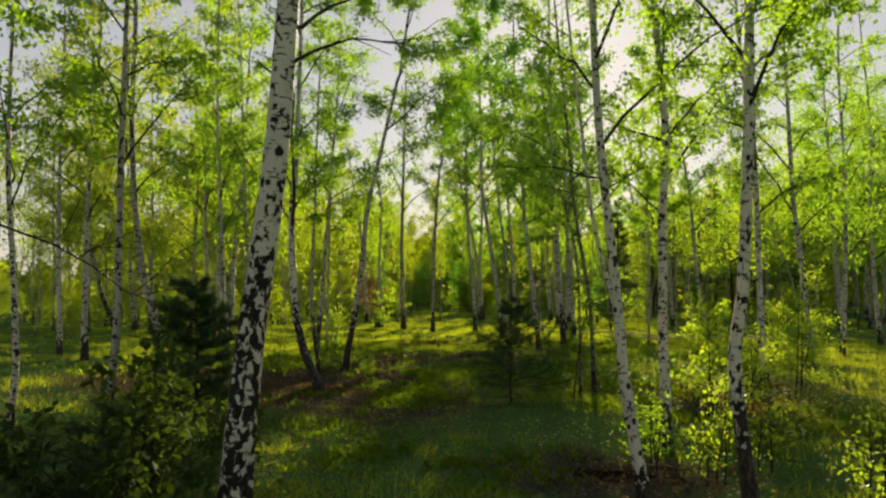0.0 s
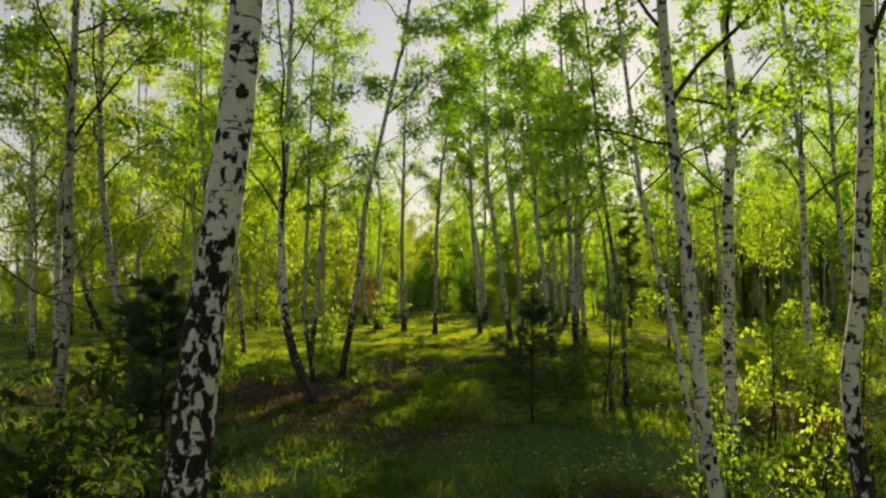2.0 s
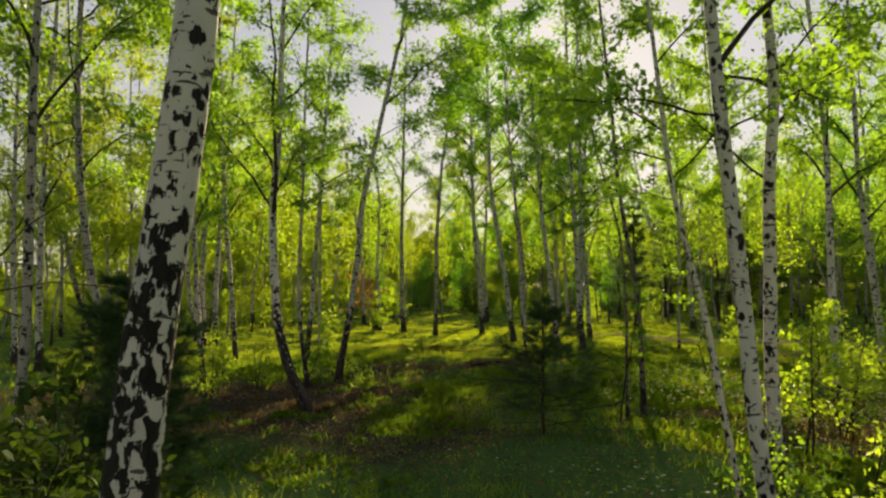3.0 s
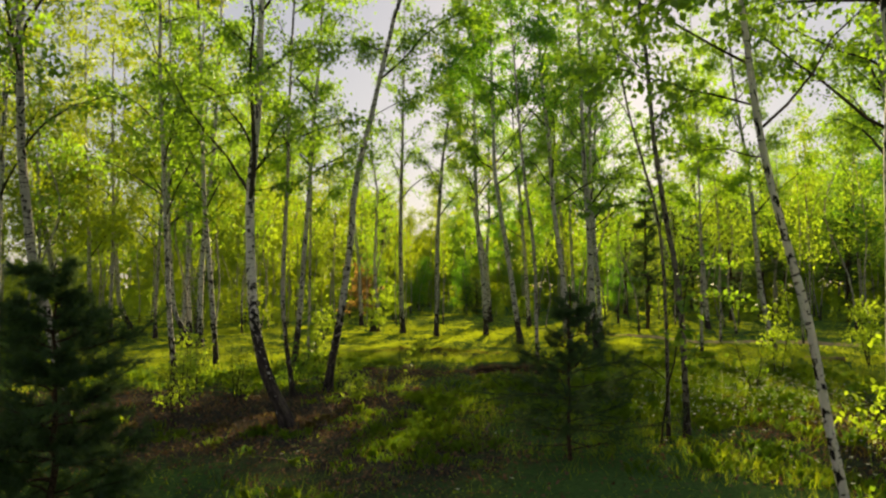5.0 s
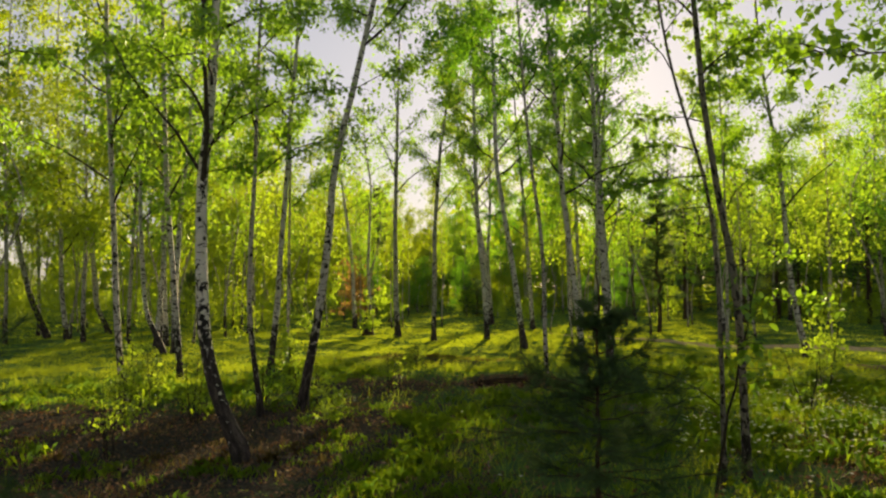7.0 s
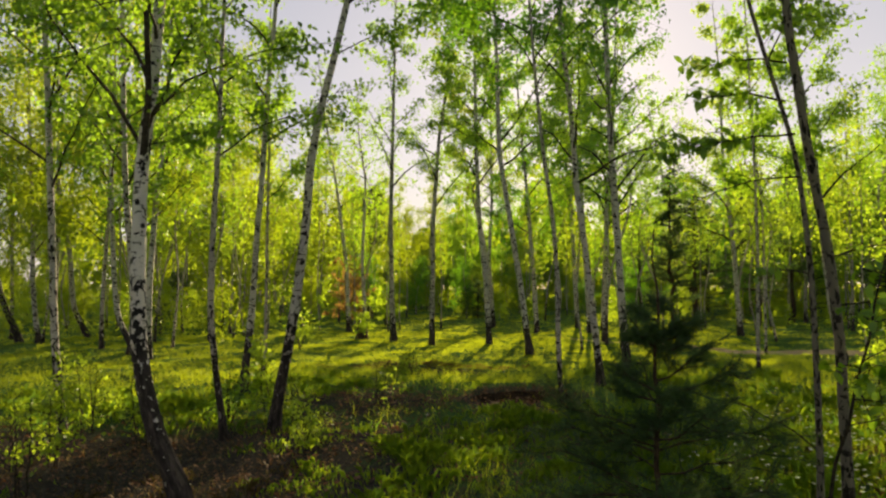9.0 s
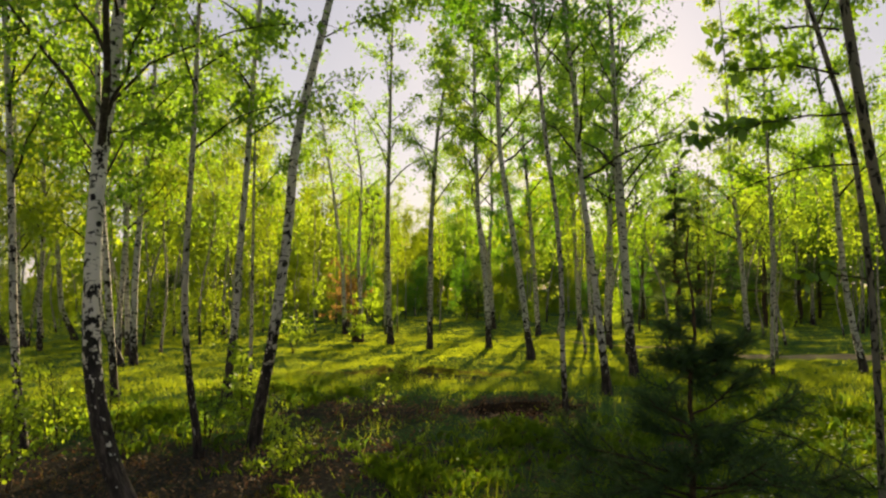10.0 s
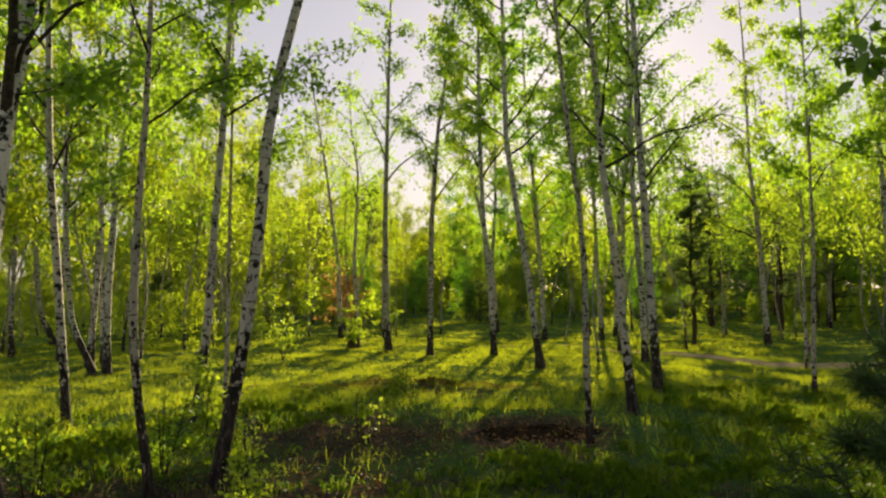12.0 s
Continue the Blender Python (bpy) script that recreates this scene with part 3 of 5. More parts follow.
birch(34, 5.82, 20.47, 0.03, [(2.28, 0.03), (4.1, -0.01), (6.43, -0.07)], 9, 3.0, 12, 1.2, 5696, 0.066, 0.3, bark_mat=GREY_BARK)
birch(35, 14.41, 48.0, 0.141, [(0.33, -0.07), (2.99, -0.62), (7.0, -1.61)], 13, 5, 14, 2.0, 2600, 0.112, 3.0)
birch(36, 5.86, 13.20, 0.053, [(1.83, -0.06), (3.91, -0.11), (6.57, -0.39)], 11, 3.0, 16, 1.7, 5000, 0.06, 0.4)
birch(37, 7.62, 15.0, 0.057, [(0.67, 0.0), (2.08, -0.14), (3.61, -0.27), (5.41, -0.29)], 11, 2.8, 18, 1.8, 6000, 0.061, 0.5)
birch(38, 15.05, 27.29, 0.088, [(2.34, -0.15), (6.23, -0.25), (9.51, -0.48)], 12, 2.6, 20, 2.0, 7500, 0.081, 0.6, mat=DEEP_LEAF)
birch(39, -5.14, 8.62, 0.036, [(0.86, 0.07), (1.8, 0.01), (3.16, -0.13)], 9, 2.6, 14, 1.4, 5208, 0.055, 0.3)
birch(40, -9.74, 18.39, 0.06, [(2.58, -0.1), (6.24, -0.13), (9.21, -0.18)], 12, 2.8, 18, 1.8, 3600, 0.066, 0.5, mat=FRESH_LEAF)
birch(41, -8.35, 16.9, 0.066, [(3.18, -0.02), (5.2, -0.0), (7.23, 0.15)], 12, 3.2, 18, 1.8, 3600, 0.066, 0.6, mat=FRESH_LEAF)
birch(42, -3.97, 8.6, 0.043, [(0.17, 0.02), (1.13, 0.11), (2.14, 0.1), (3.5, 0.09), (4.89, 0.11)], 10, 3.0, 14, 1.5, 6086, 0.055, 0.5, bark_mat=GREY_BARK)
birch(44, 4.7, 26.0, 0.07, [(1.8, -0.1), (4.0, -0.25), (7.0, -0.3)], 12.5, 3.6, 22, 2.2, 3600, 0.074, 0.5)
birch(45, 5.0, 29.6, 0.075, [(2.0, 0.1), (4.5, 0.1), (7.5, 0.35)], 12.5, 3.6, 22, 2.2, 4200, 0.074, 0.6, mat=DEEP_LEAF)
birch(47, 3.4, 33.5, 0.079, [(2.0, -0.1), (5.0, -0.3), (7.5, -0.5)], 12.5, 3.4, 22, 2.1, 5200, 0.078, 0.6, mat=DEEP_LEAF)
birch(48, 5.4, 36.2, 0.079, [(2.0, -0.1), (5.0, -0.2), (7.5, -0.4)], 13.5, 4.4, 24, 2.4, 5200, 0.094, 0.6)
birch(50, 1.9, 37.0, 0.075, [(2.0, -0.1), (5.0, 0.1), (7.5, 0.1)], 13.5, 4.6, 24, 2.2, 4000, 0.094, 0.6)
birch(51, 5.3, 33.4, 0.07, [(2.0, -0.1), (5.0, -0.2), (7.5, -0.4)], 12.0, 4.6, 22, 2.2, 4800, 0.086, 0.5)
birch(53, 9.7, 17.6, 0.053, [(2.0, 0.1), (4.5, 0.2), (7.0, 0.1)], 11.5, 2.4, 22, 2.0, 5600, 0.062, 0.5)
birch(54, 13.0, 21.5, 0.057, [(2.0, -0.1), (4.5, -0.2), (7.0, -0.1)], 12.0, 2.4, 22, 2.1, 6000, 0.068, 0.5)
birch(55, 6.1, 34.8, 0.07, [(2.0, 0.1), (5.0, 0.2), (7.5, 0.1)], 11.5, 3.8, 22, 1.7, 6000, 0.09, 0.5)
birch(60, -4.15, 5.05, 0.05, [(2.0, 0.05), (4.0, 0.1)], 11, 3.4, 12, 1.5, 2600, 0.052, 0.6, extra=[(2.42, -2, -16, 2.3, -30, 0.014)], leafy_extra=False)
birch(43, -4.72, 12.4, 0.058, [(1.24, -0.17), (2.02, -0.43), (3.49, -0.63), (4.97, -0.72), (6.78, -0.68)], 12, 3.4, 16, 1.7, 3307, 0.06, 0.9, bark_mat=GREY_BARK)


def oval_leaves(rng, at, size, droop=0.35, wide=0.62):
    """Six-cornered oval blades, folded a little along the middle."""
    n = len(at)
    d = rng.normal(0, 1, (n, 3))
    d[:, 2] -= droop * 2
    d = unit(d)
    s = unit(np.cross(d, np.array((0, 0, 1.0)) + rng.normal(0, 0.45, (n, 3))))
    u = np.cross(s, d)
    L = (size * rng.uniform(0.6, 1.2, n))[:, None]
    v = np.empty((n, 6, 3))
    for i, (f, w, h) in enumerate(((0, 0, 0), (0.3, 0.46, 0.10), (0.68, 0.40, 0.08), (1.0, 0, -0.06), (0.68, -0.40, 0.08), (0.3, -0.46, 0.10))):
        v[:, i] = at + d * L * f + s * L * wide * w + u * L * h
    return v.reshape(-1, 3)


def leafy_bough(parent, seed, start, azimuth, rise, length, bend, count, size, mat, radius=0.007):
    """A side bough with twigs and broad leaves, as a part of its tree."""
    rng = np.random.RandomState(seed)
    lb = bough(rng, start, azimuth, rise, length, bend, 8)
    tw = [bough(rng, along(lb, np.array((g,)))[0], azimuth + rng.uniform(-60, 60), rng.uniform(0, 45), length * rng.uniform(0.18, 0.36), -30, 5) for g in np.linspace(0.3, 1.0, 8)]
    verts, faces = [], []
    tube(lb, np.linspace(radius, radius * 0.35, len(lb)), 6, verts, faces)
    for t in tw:
        tube(t, np.linspace(radius * 0.4, 0.0012, len(t)), 4, verts, faces)
    ob = under("bough", mesh_of("bough", verts, faces, TWIG), parent)
    if count:
        pts = np.concatenate([along(t, rng.uniform(0.3, 1.0, count // len(tw))) for t in tw])
        under("foliage", poly_mesh("foliage", oval_leaves(rng, pts + rng.normal(0, 0.02, pts.shape), size), 6, mat), ob, kind="stuff")


leafy_bough(thin_twin, 701, (-0.13, 0, 2.70), 178, 12, 0.5, -20, 50, 0.075, LEAF)
leafy_bough(thin_twin, 702, (-0.08, 0, 2.50), 183, -2, 0.78, -28, 90, 0.075, LEAF)
leafy_bough(thin_twin, 703, (-0.05, 0, 2.24), 176, 2, 0.75, -55, 0, 0.08, DEEP_LEAF, 0.006)
leafy_bough(thin_twin, 704, (-0.01, 0, 1.65), 200, 15, 0.4, -40, 30, 0.065, LEAF, 0.005)
leafy_bough(thin_twin, 705, (0.0, 0, 0.62), 165, 35, 0.62, -30, 0, 0.07, LEAF, 0.006)
leafy_bough(tall_twin, 706, (-0.10, 0, 1.75), 10, 20, 0.6, -30, 48, 0.065, LEAF)
leafy_bough(tall_twin, 707, (-0.06, 0, 1.45), -30, 10, 0.7, -40, 56, 0.065, LEAF)
leafy_bough(tall_twin, 708, (-0.30, 0, 2.95), 120, 25, 0.7, -30, 70, 0.075, LEAF)
leafy_bough(tall_twin, 709, (-0.34, 0, 3.35), 20, 30, 0.8, -40, 80, 0.075, LEAF)


# ---------------------------------------------------------------- birches of the wood behind
def wood_birch(seed, height, low, count, size, mat, spread=2.1, girth=0.0):
    rng = np.random.RandomState(seed)
    root = new("birch_tree")
    tagged(root, "slender birch of the wood behind, bright green crown", "tree", "birches of the wood")
    bends = [(height * 0.2, rng.normal(0, 0.2)), (height * 0.45, rng.normal(0, 0.4)), (height * 0.7, rng.normal(0, 0.5))]
    line = stem_line(rng, bends, height, 0.5)
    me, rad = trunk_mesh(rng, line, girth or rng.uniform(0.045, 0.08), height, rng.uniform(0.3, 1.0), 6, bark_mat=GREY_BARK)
    under("trunk", me, root)
    items = crown_lines(rng, line, rad, height, low, 20, spread)
    under("limb", limb_mesh(items[:7], 3), root, kind="stuff")
    under("crown", crown_mesh(rng, items, count, size, mat, 0.2, 1.0, 3), root, kind="stuff")
    return root


def wood():
    kinds = [wood_birch(200, 13, 2.2, 4200, 0.15, FRESH_LEAF), wood_birch(201, 12, 1.6, 4200, 0.15, FRESH_LEAF), wood_birch(202, 14, 2.8, 4200, 0.15, FRESH_LEAF),
             wood_birch(203, 9, 1.0, 4600, 0.14, FRESH_LEAF, 1.8), wood_birch(204, 5, 0.4, 3000, 0.12, FRESH_LEAF, 1.5), wood_birch(205, 11, 1.8, 4200, 0.15, FRESH_LEAF),
             wood_birch(206, 9.5, 3.2, 700, 0.11, LEAF, 1.0, 0.035), wood_birch(207, 8.5, 2.6, 650, 0.11, YOUNG_LEAF, 1.0, 0.03),
             wood_birch(208, 10.0, 4.0, 700, 0.13, FRESH_LEAF, 1.0, 0.05), wood_birch(209, 9.0, 3.6, 700, 0.13, LEAF, 1.0, 0.045),
             wood_birch(210, 13, 2.0, 4200, 0.15, DEEP_LEAF), wood_birch(211, 11.5, 1.8, 4200, 0.15, LEAF), wood_birch(212, 5, 0.4, 2800, 0.12, DEEP_LEAF, 1.5), wood_birch(213, 12, 3.4, 1500, 0.2, LEAF, 2.2),
             wood_birch(214, 12, 2.6, 7000, 0.095, FRESH_LEAF), wood_birch(215, 11, 2.2, 7000, 0.095, LEAF)]
    rng = np.random.RandomState(77)
    placed, used = [], set()

    def stand(k, x, y, s):
        placed.append((x, y))
        m = pose(x, y, float(ground_z(np.array(x), np.array(y))) - 0.03, 0, 0, rng.uniform(0, 360))
        if k not in used:
            used.add(k)
            kinds[k].matrix_basis = m @ Matrix.Scale(s, 4)
        else:
            copy_thing(kinds[k], m).scale = (s, s, s)

    def corners(me):
        v = np.empty(len(me.vertices) * 3, np.float32)
        me.vertices.foreach_get("co", v)
        return v.reshape(-1, 3)

    def stand_joined(spots, stem_name, stem_label, crown_name, crown_label, mat):
        """Trees too far off or out of the way to be told apart: stems in one mesh, foliage in another. spots: (kind, x, y, scale)."""
        stems, faces, crowns, o = [], [], [], 0
        for k, x, y, s in spots:
            placed.append((x, y))
            m = np.array(pose(x, y, float(ground_z(np.array(x), np.array(y))) - 0.03, 0, 0, rng.uniform(0, 360)) @ Matrix.Scale(s, 4))
            for part in kinds[k].children:
                v = corners(part.data) @ m[:3, :3].T + m[:3, 3]
                if part.name.startswith("crown"):
                    crowns.append(v)
                elif part.name.startswith("trunk"):
                    stems.append(v)
                    faces.extend([tuple(o + i for i in p.vertices) for p in part.data.polygons])
                    o += len(v)
        tagged(new(stem_name, mesh_of(stem_name, np.concatenate(stems).tolist(), faces, PALE_STEM)), stem_label, "trees", kind="stuff")
        tagged(new(crown_name, poly_mesh(crown_name, np.concatenate(crowns), 3, mat)), crown_label, "trees", kind="stuff")

    def free(x, y, gap):
        return all((x - a) ** 2 + (y - b) ** 2 > gap ** 2 for a, b in placed)

    for _ in range(6000):
        if len(placed) >= 140:
            break
        y = 25 + 50 * rng.uniform()
        x = rng.uniform(-1, 1) * (0.66 * y + 5)
        if (y < 34 and abs(x) < 9) or (y < 36 and x < 0 and (x * 5.1) % 1 < 0.6) or not free(x, y, 2.3):
            continue
        az = math.degrees(math.atan2(x, y - 4))
        k, s = rng.choice([0, 1, 2, 3, 5]), rng.uniform(0.85, 1.15)
        if -8 < az < 24 and y < 58:
            k, s = rng.choice([4, 12]), rng.uniform(0.5, 0.8)
        elif -8 < az < -1:
            k, s = rng.choice([3, 4]), rng.uniform(0.7, 1.0)
        elif 0 < az < 24:
            k, s = rng.choice([10, 11]), rng.uniform(0.85, 0.95) * (0.6 if 11 < x < 18 else 1.0)
        elif az >= 24:
            k = rng.choice([10, 11])
        if (-8 < x < 16 and y < 46) or (az < -15 and y > 32 and (x * 7.3) % 1 < (0.93 if az < -21 else 0.4)):
            continue
        if y < 42 and k != 4 and k != 12:
            k = 14 if x < 0 else 15
        stand(k, x, y, s)
    spots = []
    for _ in range(4000):
        if len(spots) >= 65:
            break
        y = 40 + 26 * rng.uniform()
        x = rng.uniform(-1, 1) * (0.66 * y + 5)
        if free(x, y, 1.6) and not (-8 < x < 16 and y < 47):
            spots.append((12 if x > 4 else 4, x, y, rng.uniform(0.45, 0.8)))
    stand_joined(spots, "thicket_stems", "thin stems of the far birch thicket", "thicket_leaves", "green foliage of the far birch thicket", FRESH_LEAF)
    for _ in range(4000):
        if len(placed) >= 255:
            break
        y = 33 + 22 * rng.uniform()
        x = rng.uniform(-1, 1) * (0.62 * y)
        if free(x, y, 1.2):
            stand(rng.choice([8, 9]), x, y, rng.uniform(0.7, 1.0) * (0.7 if -4 < x < 14 else 1.0))
    # a taller row that closes the lane far back
    for i in range(15):
        stand([10, 11][i % 2], 0.5 + 1.9 * i + rng.uniform(-0.6, 0.6), rng.uniform(60, 71), rng.uniform(0.78, 0.9) * (0.6 if 5 < i < 10 else 1.0))
    for i in range(6):
        stand([0, 5, 2][i % 3], -7.5 + 1.3 * i + rng.uniform(-0.4, 0.4), rng.uniform(62, 70), rng.uniform(0.75, 0.85))
    # the wood goes on beside and behind the camera: unseen, added to shade the foreground
    spots = []
    for _ in range(4000):
        if len(spots) >= 38:
            break
        y = rng.uniform(-24, 13)
        x = rng.choice((-1, 1)) * rng.uniform(0, 20)
        side = 4.0 if y < -2.5 else max(5.5, 1.05 * (y + 1) + 3.0)
        if abs(x) > side and free(x, y, 3.0) and all((x - a) ** 2 + (y - b) ** 2 > 14 for _, a, b, _ in spots):
            spots.append((13, x, y, rng.uniform(0.85, 1.1)))
    stand_joined(spots, "birch_stems", "pale stems of unseen birches added around the camera", "birch_foliage", "green foliage of unseen birches added to shade the foreground", LEAF)
    for part in list(kinds[13].children) + [kinds[13]]:
        bpy.data.objects.remove(part)
    # thin poles between the larger stems
    for _ in range(4000):
        if len(placed) >= 370:
            break
        y = 24 + 20 * rng.uniform()
        x = rng.uniform(-1, 1) * (0.6 * y)
        if abs(x) > 3.2 and not (-5.5 < x < 0 and 24 < y < 34) and free(x, y, 1.5):
            stand(rng.choice([6, 7]), x, y, rng.uniform(0.8, 1.1))


wood()


def young_growth(seed, n, per, near, far, left, right, low, high, name, label, mat):
    """Knee- to head-high young birches in loose clumps; left and right: the bounds as shares of the distance."""
    rng = np.random.RandomState(seed)
    cy = rng.uniform(near, far, n)
    cx = rng.uniform(left, right, n) * cy
    h = rng.uniform(low, high, n)
    k = np.repeat(np.arange(n), per)
    f = rng.uniform(0, 1, n * per) ** 0.8
    r = h[k] * 0.42 * np.sqrt(rng.uniform(0, 1, n * per)) * np.sqrt(np.clip(1.05 - f, 0, 1)) * (0.7 + 0.5 * rng.uniform(0, 1, n)[k])
    t = rng.uniform(0, 2 * np.pi, n * per)
    x, y = cx[k] + r * np.cos(t), cy[k] + r * np.sin(t)
    at = np.column_stack((x, y, ground_z(x, y) + h[k] * (0.06 + 0.94 * f)))
    tagged(new(name, poly_mesh(name, leaves(rng, at, np.full(n * per, 0.085), corners=3), 3, mat)), label, "bushes", kind="stuff")


young_growth(95, 70, 700, 36, 58, -0.62, 0.62, 0.9, 2.1, "young_growth", "loose young birch growth under the far trees", YOUNG_LEAF)
young_growth(96, 34, 420, 27, 40, -0.62, -0.2, 1.2, 3.4, "birch_thicket", "thin bright birch thicket between the stems", FRESH_LEAF)


def far_woods():
    """The mass of foliage that closes the wood far behind the nearest trees."""
    rng = np.random.RandomState(91)
    n = 56000
    a = radians(90) + rng.uniform(-1, 1, n) * radians(52)
    d = rng.uniform(72, 100, n)
    top = 9.3 - 5.0 * np.clip((a - radians(106)) / 0.2, 0, 1) + 2.2 * np.sin(a * 23) + 1.8 * np.sin(a * 57 + 1) + 1.2 * np.sin(a * 131)
    z = top * rng.uniform(0, 1, n) ** 0.8
    at = np.column_stack((np.cos(a) * d, np.sin(a) * d, z))
    tagged(new("far_woods", poly_mesh("far_woods", leaves(rng, at, np.full(n, 0.66), corners=3), 3, FRESH_LEAF)), "dense green foliage of the far wood", "woods", kind="stuff")


far_woods()


# ---------------------------------------------------------------- pines
def needle_mesh(rng, pts, dirs, length, spread=0.6):
    n = len(pts)
    d = unit(dirs * 0.8 + rng.normal(0, spread, (n, 3)))
    s = unit(np.cross(d, rng.normal(0, 1, (n, 3))))
    ll = (length * rng.uniform(0.7, 1.3, n))[:, None]
    vv = np.empty((n, 3, 3))
    vv[:, 0], vv[:, 1], vv[:, 2] = pts - s * ll * 0.035, pts + s * ll * 0.035, pts + d * ll
    return poly_mesh("needles", vv.reshape(-1, 3), 3, NEEDLE)


def pine(seed, x, y, height, dome, reach, needle=0.06, per=1200, bare=0.1, gap=0.2, radius=0.03, shoots=11, name="young_pine", label="dark young pine with dense needles and a thin leader", dead=0, taper=1.6):
    """height: to the leader's tip; dome: up to where boughs stand; bare: the lowest bough's height."""
    rng = np.random.RandomState(seed)
    root = new(name)
    root.location = (x, y, float(ground_z(np.array(x), np.array(y))) - 0.02)
    tagged(root, label, "pine tree")
    verts, faces = [], []
    z = np.linspace(0, height, 14)
    ln = np.column_stack((rng.normal(0, 0.006, 14) * height, rng.normal(0, 0.006, 14) * height, z))
    ln[0, :2] = 0
    tube(ln, np.linspace(radius, radius * 0.15, 14), 8, verts, faces)
    under("trunk", mesh_of("trunk", verts, faces, PINE_BARK), root)
    tip = along(ln, rng.uniform(dome / height, 1, int(per * 0.05)))
    under("needles", needle_mesh(rng, tip, np.repeat([[0, 0, 1.0]], len(tip), 0), needle * 0.5), root, kind="stuff")
    for k in range(dead):
        lb = bough(rng, (0, 0, 0.1 + (bare - 0.1) * (k + 0.5) / dead), k * 137 + 20, rng.uniform(-6, 12), reach * rng.uniform(0.5, 0.85), -6, 7)
        v, fc = [], []
        tube(lb, np.linspace(radius * 0.3, 0.002, 7), 5, v, fc)
        for g in (0.4, 0.6, 0.8):
            tube(bough(rng, along(lb, np.array((g,)))[0], k * 137 + 20 + rng.choice((-1, 1)) * 45, rng.uniform(-15, 15), reach * 0.22, 0, 4), np.linspace(0.003, 0.0012, 4), 4, v, fc)
        under("dead_bough", mesh_of("dead_bough", v, fc, PINE_BARK), root, "bare dead bough")
    h, turn = bare, 0
    while h < dome:
        f = (h - bare) / (dome - bare + 0.08 * dome)
        turn += 31
        for k in range(5):
            az = k * 72 + rng.uniform(-25, 25) + turn
            L = reach * (1 - f ** taper) * rng.uniform(0.5, 1.2)
            at = np.array([np.interp(h + rng.uniform(-0.5, 0.5) * gap, ln[:, 2], ln[:, j]) for j in range(3)])
            lb = bough(rng, at, az, 4 + 22 * f, L, 14, 6)
            tw = []
            for q in range(shoots):
                g = rng.uniform(0.15, 0.98)
                tw.append(bough(rng, along(lb, np.array((g,)))[0], az + rng.choice((-1, 1)) * rng.uniform(15, 75), rng.uniform(-22, 35) + 10 * f, L * rng.uniform(0.25, 0.5), 12, 4))
            v, fc = [], []
            r = radius * 0.28
            tube(lb, np.linspace(r, r * 0.4, len(lb)), 4, v, fc)
            for t in tw if height < 3 else tw[:1]:
                tube(t, np.linspace(r * 0.5, 0.0015, len(t)), 3, v, fc)
            wood_ob = under("bough", mesh_of("bough", v, fc, PINE_BARK), root)
            pts, dirs = [], []
            for line, share in [(lb[2:], 2)] + [(t, 1) for t in tw]:
                n = max(8, int(per * share / (shoots + 2) * (0.35 + 0.65 * L / reach)))
                pts.append(along(line, rng.uniform(0.15, 1, n)))
                dirs.append(np.repeat(unit(line[-1] - line[0])[None], n, 0))
            under("needles", needle_mesh(rng, np.concatenate(pts), np.concatenate(dirs), needle, 0.85), wood_ob, kind="stuff")
        h += gap * rng.uniform(0.85, 1.15)


FAR_PINE = "tall dark pine standing among the birches"
pine(300, 0.99, 10.58, 1.95, 1.56, 0.8, 0.06, 1050, 0.36, 0.16, 0.022, 12, dead=6, taper=1.2)
# three low needle bushes added to stand in for the leafy bush's dark inner shade
pine(313, -2.35, 5.35, 0.95, 0.9, 0.75, 0.055, 1300, 0.06, 0.12, 0.02, 11, "juniper_bush", "low dense dark needles added as shade inside the leafy bush")
pine(315, -2.75, 4.15, 0.62, 0.58, 0.6, 0.055, 1000, 0.05, 0.12, 0.02, 10, "juniper_bush", "low dense dark needles added as shade inside the leafy bush")
pine(314, -3.1, 4.9, 0.75, 0.66, 0.7, 0.055, 1100, 0.05, 0.12, 0.02, 10, "juniper_bush", "low dense dark needles added as shade inside the leafy bush")
pine(301, -3.05, 8.95, 1.92, 1.86, 0.68, 0.07, 1900, 0.1, 0.15, shoots=14, taper=2.4)
pine(302, 7.5, 30.8, 5.6, 5.4, 0.8, 0.16, 420, 1.3, 0.4, 0.08, 5, "pine_tree", FAR_PINE)
pine(303, 15.1, 53.7, 10.8, 10.4, 2.2, 0.3, 120, 2.2, 0.6, 0.14, 5, "pine_tree", FAR_PINE)
pine(304, 19.3, 51.0, 9.8, 9.4, 1.9, 0.3, 120, 1.6, 0.6, 0.14, 5, "pine_tree", FAR_PINE)
pine(305, 18.4, 45.0, 9.0, 8.6, 2.0, 0.3, 120, 2.0, 0.65, 0.14, 5, "pine_tree", FAR_PINE)
pine(306, -4.4, 50.0, 8.2, 7.8, 1.8, 0.3, 300, 4.5, 0.6, 0.14, 5, "pine_tree", FAR_PINE)
pine(308, 14.3, 47.7, 7.0, 6.7, 1.7, 0.2, 120, 0.7, 0.4, 0.09, 5, "pine_tree", FAR_PINE)
pine(309, 17.5, 49.0, 7.6, 7.2, 1.4, 0.2, 120, 0.9, 0.42, 0.1, 5, "pine_tree", FAR_PINE)
pine(310, 20.0, 46.0, 6.5, 6.2, 1.4, 0.2, 120, 0.6, 0.4, 0.09, 5, "pine_tree", FAR_PINE)
